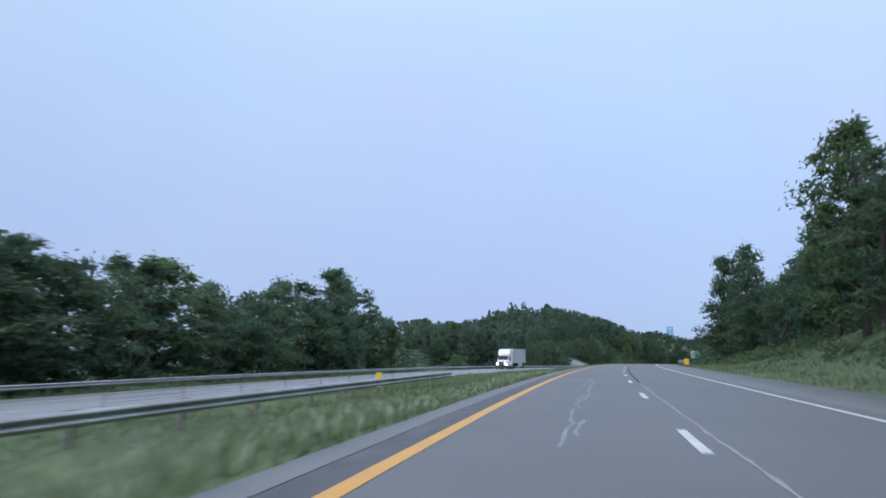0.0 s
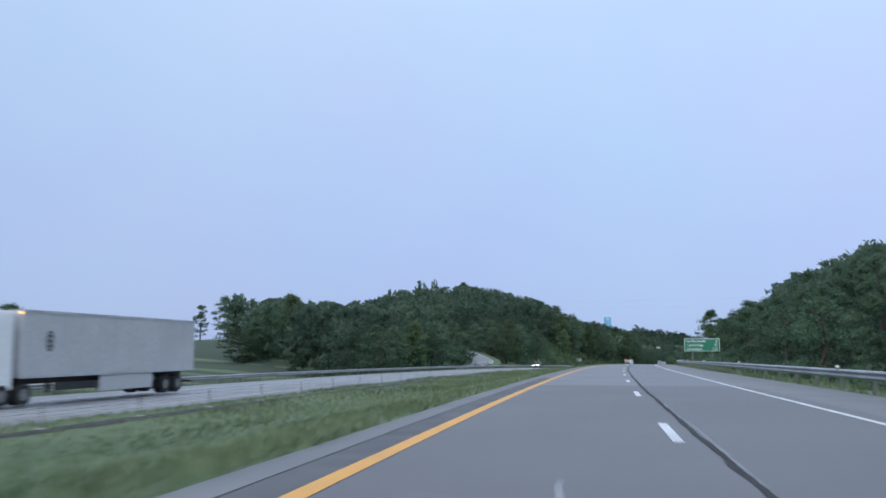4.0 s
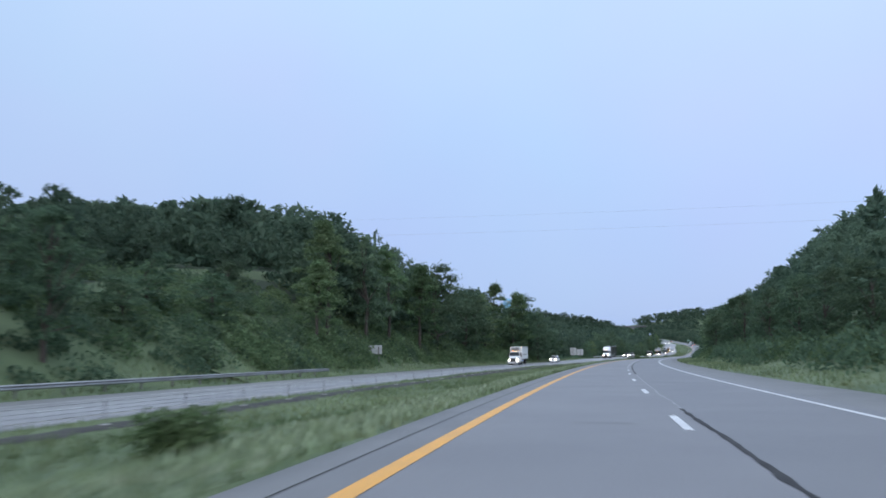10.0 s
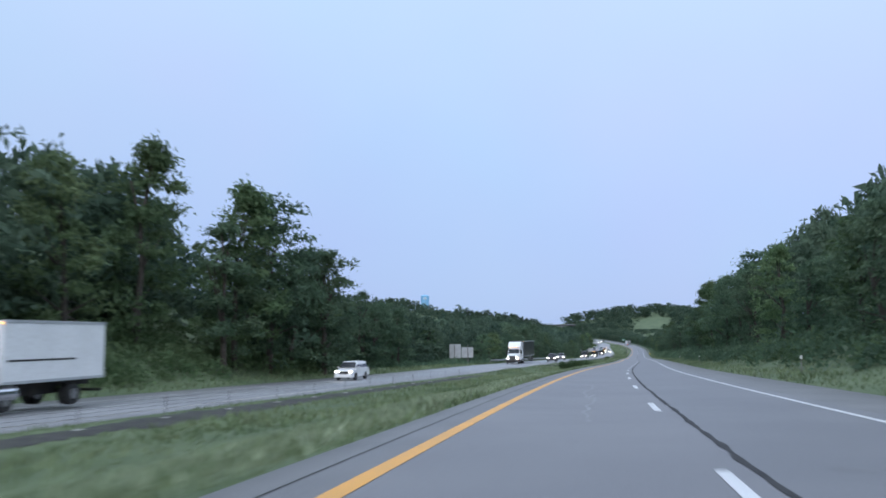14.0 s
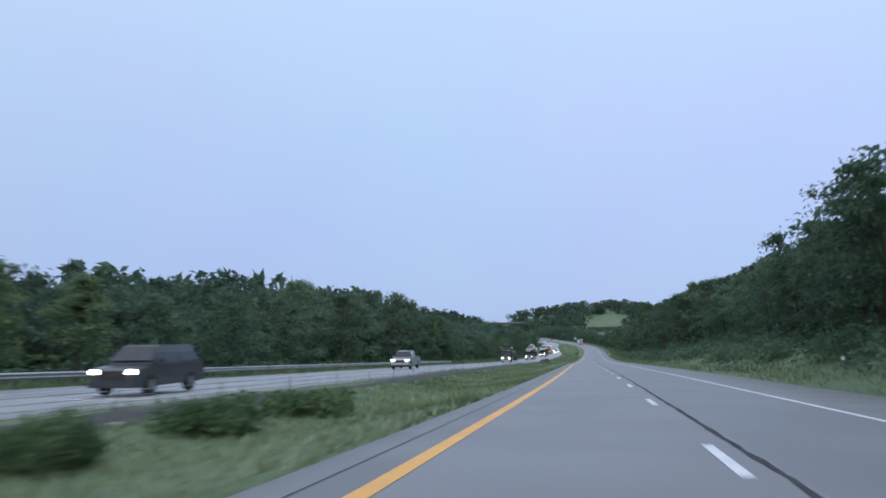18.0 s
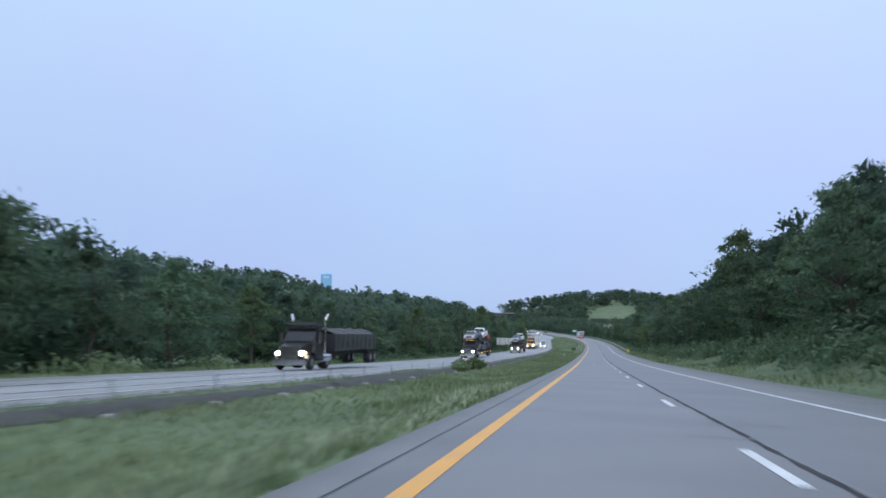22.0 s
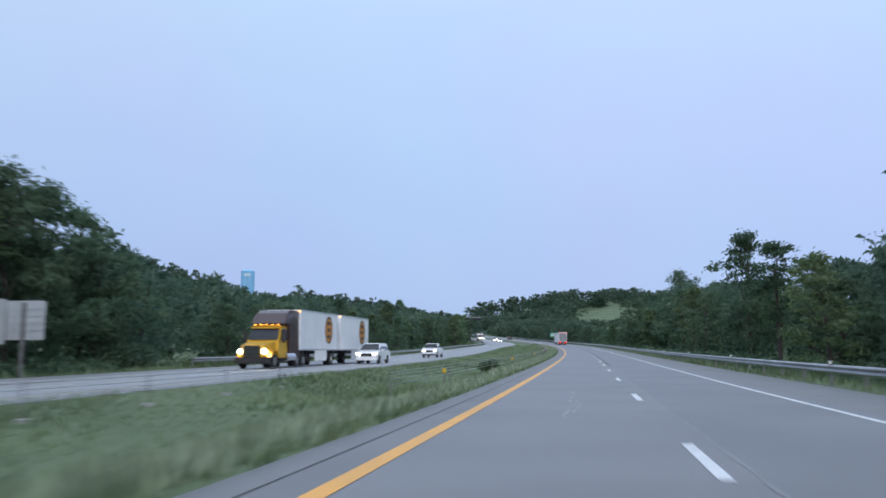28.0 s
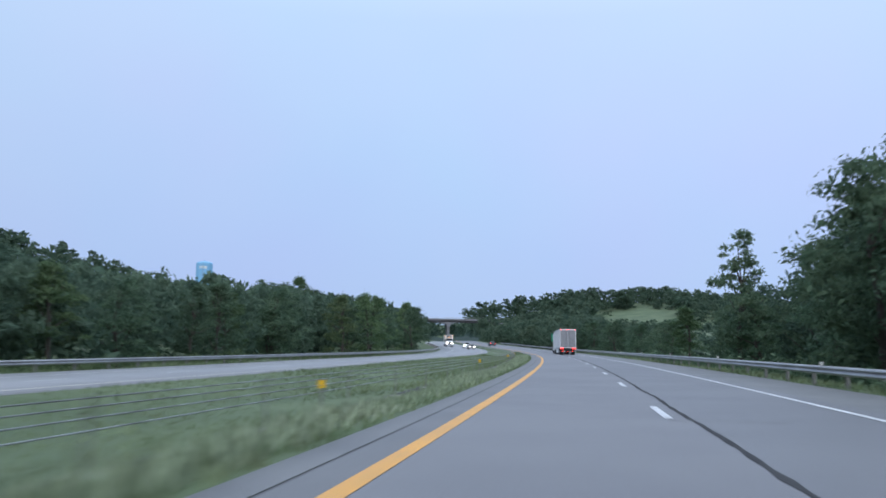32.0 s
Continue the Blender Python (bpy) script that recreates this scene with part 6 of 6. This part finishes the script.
def build_box(truck, y0, y1, mat, z0=1.2, z1=4.05, rear_lights=False, wheels=(), skirt=True, name="trailer"):
    body = part(name, boxes((-1.29, 1.29, y0, y1, z0, z1), bevel=0.04), mat, truck)
    for sx in (-1, 1):
        for z in (z0 + 0.04, z1 - 0.04):
            part("rail", boxes((sx * 1.3 - .015, sx * 1.3 + .015, y0 + .03, y1 - .03, z - .06, z + .06)), ALUMINIUM, body)
        n = max(2, int((y1 - y0) / 1.22))
        for k in range(1, n):
            y = y0 + (y1 - y0) * k / n
            part("panel_seam", boxes((sx * 1.294 - .006, sx * 1.294 + .006, y - .02, y + .02, z0 + .1, z1 - .1)), mat, body)
        if skirt:
            part("side_skirt", boxes((sx * 1.24 - .02, sx * 1.24 + .02, y0 + (y1 - y0) * .38, y0 + (y1 - y0) * .7, 0.4, z0), bevel=0.01), mat, truck)
        for y in wheels:
            add_wheel(truck, sx * 0.93, y, 0.5, 0.55)
        part("landing_leg", boxes((sx * 0.9 - .07, sx * 0.9 + .07, y0 + 2.2, y0 + 2.35, 0.5, z0)), CHASSIS, truck)
        lamp_box("marker_lamp", body, AMBER_LIGHT, sx * 1.2, y0 - 0.01, z1 - 0.12, 0.12, 0.08, 0.04, "amber marker lamp")
    for k in range(2):
        part("rear_door", boxes((-1.2 + 1.21 * k, -0.01 + 1.21 * k, y1, y1 + 0.03, z0 + .1, z1 - .15), bevel=0.01), mat if mat is not WHITE_BODY else REAR_GREY, body)
        part("lock_rod", rod(bmesh.new(), (-0.3 + 0.6 * k, y1 + .05, z0 + .1), (-0.3 + 0.6 * k, y1 + .05, z1 - .15), 0.02, sides=6), CHROME, body)
    part("under_frame", boxes((-0.5, 0.5, y0 + .2, y1 - .1, z0 - 0.3, z0 - 0.01)), CHASSIS, truck)
    part("rear_bumper", boxes((-1.15, 1.15, y1 - 0.1, y1 + 0.02, 0.5, 0.62)), CHASSIS, truck)
    if rear_lights:
        for sx in (-1, 1):
            for k in range(2):
                lamp_box("tail_light", body, RED_LIGHT, sx * (1.1 - 0.32 * k), y1 + 0.04, z0 - 0.08, 0.26, 0.14, 0.03, "lit red tail light")
            lamp_box("top_lamp", body, RED_LIGHT, sx * 1.17, y1 + 0.04, z1 - 0.06, 0.18, 0.07, 0.03, "lit red marker lamp")
        for k in range(3):
            lamp_box("top_lamp", body, RED_LIGHT, -0.2 + 0.2 * k, y1 + 0.04, z1 - 0.06, 0.12, 0.07, 0.03, "lit red marker lamp")
        # red strips take the lit lamp material: their shine is an added glow
        for k in range(6):
            part("reflective_strip", boxes((-1.2 + 0.4 * k, -1.0 + 0.4 * k, y1 + .021, y1 + .026, 0.53, 0.59)), RED_LIGHT if k % 2 else REFLECTOR_WHITE, truck)
    return body


def emblem(body, mat, y, z, w, h, mat2=None):
    """A plain oval emblem on both sides of a box."""
    for sx in (-1, 1):
        bm = bmesh.new()
        c = [bm.verts.new((sx * 1.303, y + w / 2 * math.cos(a * math.pi / 10), z + h / 2 * math.sin(a * math.pi / 10))) for a in range(20)]
        bm.faces.new(c if sx > 0 else c[::-1])
        part("emblem", bm, mat, body, "plain oval emblem")
        if mat2:
            for dz in (-0.24, 0.0, 0.24):
                part("emblem_bar", boxes((sx * 1.308 - .003, sx * 1.308 + .003, y - w * .2, y + w * .2, z + h * (dz - .06), z + h * (dz + .06))), mat2, body)
            ring = bmesh.new()
            for a in range(20):
                a0, a1 = a * math.pi / 10, (a + 1) * math.pi / 10
                vs = [ring.verts.new((sx * 1.306, y + w / 2 * k * math.cos(b), z + h / 2 * k * math.sin(b))) for b, k in ((a0, 0.86), (a1, 0.86), (a1, 1.0), (a0, 1.0))]
                ring.faces.new(vs)
            part("emblem_ring", ring, mat2, body)


def place(ob, s, off, dz=0.0):
    u = float(opp_u(s)) + off
    return at_road(ob, s, u, float(opp_z(s)) + dz)


def build_semi(s, off, cab_mat, box_mat, label, roof_mat=None, boxes_at=((4.9, 19.4),), mark=None):
    truck = new("semi_truck")
    build_cab(truck, cab_mat, True, roof_mat)
    for y0, y1 in boxes_at:
        b = build_box(truck, y0 + 1.0, y1 + 1.0, box_mat, wheels=(y1 - 0.6, y1 - 1.9) if len(boxes_at) == 1 else (y1 - 0.3,), skirt=True)
        if mark:
            emblem(b, mark[0], y0 + 1.0 + (y1 - y0) * mark[2], 2.75, mark[3], mark[4], mark[1])
    place(truck, s, off)
    return tagged(truck, label, "truck")


build_semi(152, -5.5, WHITE_BODY, GREY_TRAILER, "white semi tractor with headlights on pulling a grey box trailer", mark=(GREY_MARK, CHASSIS, 0.12, 0.5, 0.9))
build_semi(620, -5.5, WHITE_BODY, BLACK_BODY, "white-cabbed semi truck with a black trailer and headlights on")
build_semi(1034, -5.5, YELLOW_BODY, WHITE_BODY, "yellow semi tractor with a dark sleeper pulling two white box trailers", MAROON_BODY, ((4.4, 13.0), (14.0, 22.6)), (ORANGE_MARK, MAROON_BODY, 0.74, 1.9, 2.15))


roof_mark = bmesh.new()
box(roof_mark, -0.45, 0.45, 3.15, 3.2, 3.2, 3.55)
part("logo_patch", roof_mark, RED_BODY, [o for o in bpy.data.objects if o.name.startswith("semi_truck")][-1], "small faded red patch")


def build_box_truck(s, off, label, own=False):
    truck = new("box_truck")
    build_cab(truck, WHITE_BODY, False)
    b = build_box(truck, 3.6, 10.4, WHITE_BODY, 1.15, 3.75, skirt=False, wheels=(8.3,), name="cargo_box")
    part("cooling_unit", rounded(boxes((-0.95, 0.95, 2.75, 3.58, 2.95, 3.7)), 0.08), GREY_TRAILER, truck, "grey refrigeration unit")
    part("air_intake", boxes((-0.7, 0.7, 2.7, 2.76, 3.42, 3.58), bevel=0.02), CHASSIS, truck, "dark air intake slot")
    part("unit_grille", boxes((-0.75, 0.75, 2.72, 2.76, 3.0, 3.3), bevel=0.02), POST_STEEL, truck)
    for sx in (-1, 1):
        part("stripe", boxes((sx * 1.304 - .003, sx * 1.304 + .003, 3.9, 8.2, 2.05, 2.13)), CHASSIS, b)
    place(truck, s, off)
    return tagged(truck, label, "truck")


build_box_truck(500, -5.5, "white refrigerated box truck with lit headlights on the oncoming lanes")
build_box_truck(1385, -5.5, "distant white box truck coming round the curve")


def build_car_hauler(s, off, label, mats):
    truck = new("car_transporter")
    build_cab(truck, BLACK_BODY, False)
    bed = part("lower_deck", boxes((-1.25, 1.25, 5.2, 23.0, 0.75, 0.95), bevel=0.02), CHASSIS, truck)
    for sx in (-1, 1):
        part("upper_rail", boxes((sx * 1.2 - .07, sx * 1.2 + .07, 1.6, 22.6, 2.62, 2.8)), CHASSIS, truck)
        for k, y in enumerate((1.9, 4.6, 7.4, 10.4, 13.4, 16.4, 19.4, 22.2)):
            part("upright", boxes((sx * 1.2 - .06, sx * 1.2 + .06, y - .08, y + .08, 0.85 if y > 5 else 2.0, 2.7)), CHASSIS, truck)
        for k in range(4):
            part("diagonal_brace", rod(bmesh.new(), (sx * 1.2, 7.4 + 3 * k, 0.95), (sx * 1.2, 10.4 + 3 * k, 2.65), 0.05, sides=6), CHASSIS, truck)
            lamp_box("marker_lamp", bed, AMBER_LIGHT, sx * 1.26, 7 + 4 * k, 0.85, 0.06, 0.08, 0.1, "amber marker lamp")
        for y in (17.6, 18.9):
            add_wheel(truck, sx * 0.93, y, 0.48, 0.5)
    for k in range(9):
        part("upper_cross_member", boxes((-1.2, 1.2, 2.0 + 2.5 * k, 2.2 + 2.5 * k, 2.64, 2.74)), CHASSIS, truck)
    place(truck, s, off)
    tagged(truck, label, "car transporter")
    # the cars that ride on it
    spots = [(1.4, 2.8), (6.4, 2.8), (11.5, 2.8), (17.5, 2.8), (6.6, 0.96), (11.8, 0.96), (17.2, 0.96)]
    for k, (y, z) in enumerate(spots):
        car = build_car(("sedan", "suv", "pickup", "sedan", "sedan", "suv", "sedan")[k], mats[(k + 1) % len(mats)], CAR_TEXT[mats[(k + 1) % len(mats)].name] + " riding on a transporter", lights=False)
        c = on_road(s, float(opp_u(s)) + off, float(opp_z(s)) + z)
        m = Matrix.Translation(c) @ Matrix.Rotation(float(turn_at(s)), 4, "Z") @ Matrix.Translation((0, y, 0)) @ Matrix.Rotation(radians((3, -4, 5, -3, 2, -2, 3)[k]), 4, "X")
        car.matrix_basis = m
        car["group"] = "cars on transporters"


CAR_TEXT = {"white_truck_paint": "white car", "silver_car_paint": "silver car", "pale_blue_car_paint": "pale blue car", "dark_grey_car_paint": "dark grey car", "red_paint": "red car", "black_paint": "black car"}
build_car_hauler(892, -5.5, "black car transporter with lit headlights and two decks of cars", [SILVER_BODY, SILVER_BODY, DARK_BODY, WHITE_BODY, RED_BODY])
build_car_hauler(971, -5.5, "second car transporter loaded with pale cars", [BLACK_BODY, BLUE_BODY, SILVER_BODY, WHITE_BODY, DARK_BODY])


def build_dump_semi(s, off):
    truck = new("dump_truck")
    build_cab(truck, BLACK_BODY, False)
    tub = [(6.0, 1.15), (5.6, 2.35), (16.6, 2.35), (17.0, 1.15)]
    t = part("trailer_tub", rounded(loft(bmesh.new(), tub, lambda y, z: 1.25 if z > 2 else 1.1), 0.05), DARK_BODY, truck)
    load = bmesh.new()
    n = 24
    rows = [[load.verts.new((-1.1 + 2.2 * j / 6, 5.9 + 10.5 * i / n, 2.36 + 0.45 * math.sin(math.pi * j / 6) * (0.75 + 0.3 * math.sin(i * 0.9)))) for j in range(7)] for i in range(n + 1)]
    for i in range(n):
        for j in range(6):
            load.faces.new((rows[i][j], rows[i][j + 1], rows[i + 1][j + 1], rows[i + 1][j]))
    part("tarpaulin", load, CHASSIS, t, "black tarpaulin over the load")
    for k in range(9):
        for sx in (-1, 1):
            part("rib", boxes((sx * 1.22 - .04, sx * 1.22 + .04, 6.4 + 1.2 * k, 6.5 + 1.2 * k, 1.2, 2.33)), DARK_BODY, t)
    for sx in (-1, 1):
        part("exhaust_stack", rod(bmesh.new(), (sx * 1.18, 3.55, 1.0), (sx * 1.18, 3.55, 3.3), 0.09, sides=12), CHROME, truck)
        part("exhaust_tip", rod(bmesh.new(), (sx * 1.18, 3.55, 3.28), (sx * 1.32, 3.75, 3.7), 0.09, 0.1, sides=12), CHROME, truck)
        for y in (15.2, 16.4):
            add_wheel(truck, sx * 0.93, y, 0.5, 0.5)
    part("trailer_frame", boxes((-0.5, 0.5, 5.4, 17.0, 0.85, 1.14)), CHASSIS, truck)
    part("visor", boxes((-1.05, 1.05, 1.98, 2.3, 2.72, 2.95), bevel=0.03), CHROME, truck)
    part("roof_cap", rounded(boxes((-1.05, 1.05, 2.3, 3.5, 2.8, 3.15)), 0.06), DARK_BODY, truck)
    place(truck, s, off)
    return tagged(truck, "black dump semi with chrome stacks and a covered dark trailer", "truck")


build_dump_semi(815, -5.5)
for s, off, kind, mat, text in ((326.5, -5.5, "sedan", DARK_BODY, "dark sedan with bright headlights on the oncoming lanes"),
                                (546, -5.5, "suv", WHITE_BODY, "white suv with its headlights on"),
                                (699, -5.0, "pickup", SILVER_BODY, "silver crew-cab pickup with headlights on"),
                                (643.5, -1.9, "suv", DARK_BODY, "dark suv in the inner oncoming lane"),
                                (1050, -1.9, "suv", WHITE_BODY, "white suv overtaking a yellow truck"),
                                (1090, -2.1, "pickup", WHITE_BODY, "white pickup with headlights on in the inner oncoming lane"),
                                (1345, -1.9, "sedan", SILVER_BODY, "distant car with glaring headlights on the curve"),
                                (1362, -1.9, "suv", WHITE_BODY, "distant white suv with glaring headlights")):
    place(build_car(kind, mat, text), s, off)
for s, u, kind, mat, text in ((1372, -1.7, "sedan", DARK_BODY, "dark car driving away far ahead"),):
    car = build_car(kind, mat, text, lights=False, rear=True)
    at_road(car, s + 4.8, u, 0.0, math.pi)

# the truck ahead in the driving lane
lead = new("box_trailer_truck")
b = build_box(lead, -13.6, 0.0, WHITE_BODY, 1.1, 4.1, rear_lights=True, wheels=(-1.4, -2.7), skirt=True)
for sx in (-1, 1):
    for y in (-12.0, -13.3):
        add_wheel(lead, sx * 0.93, y, 0.5, 0.55)
part("sleeper", rounded(boxes((-1.2, 1.2, -17.2, -14.6, 0.8, 3.9)), 0.08), WHITE_BODY, lead)
part("hood", rounded(boxes((-0.95, 0.95, -19.6, -17.2, 0.7, 1.8)), 0.1), WHITE_BODY, lead)
for sx in (-1, 1):
    add_wheel(lead, sx * 1.02, -18.6, 0.5, 0.3)
at_road(lead, 1256, 1.83, 0.0, math.pi)
tagged(lead, "white box trailer truck seen from behind with red lights lit", "truck")
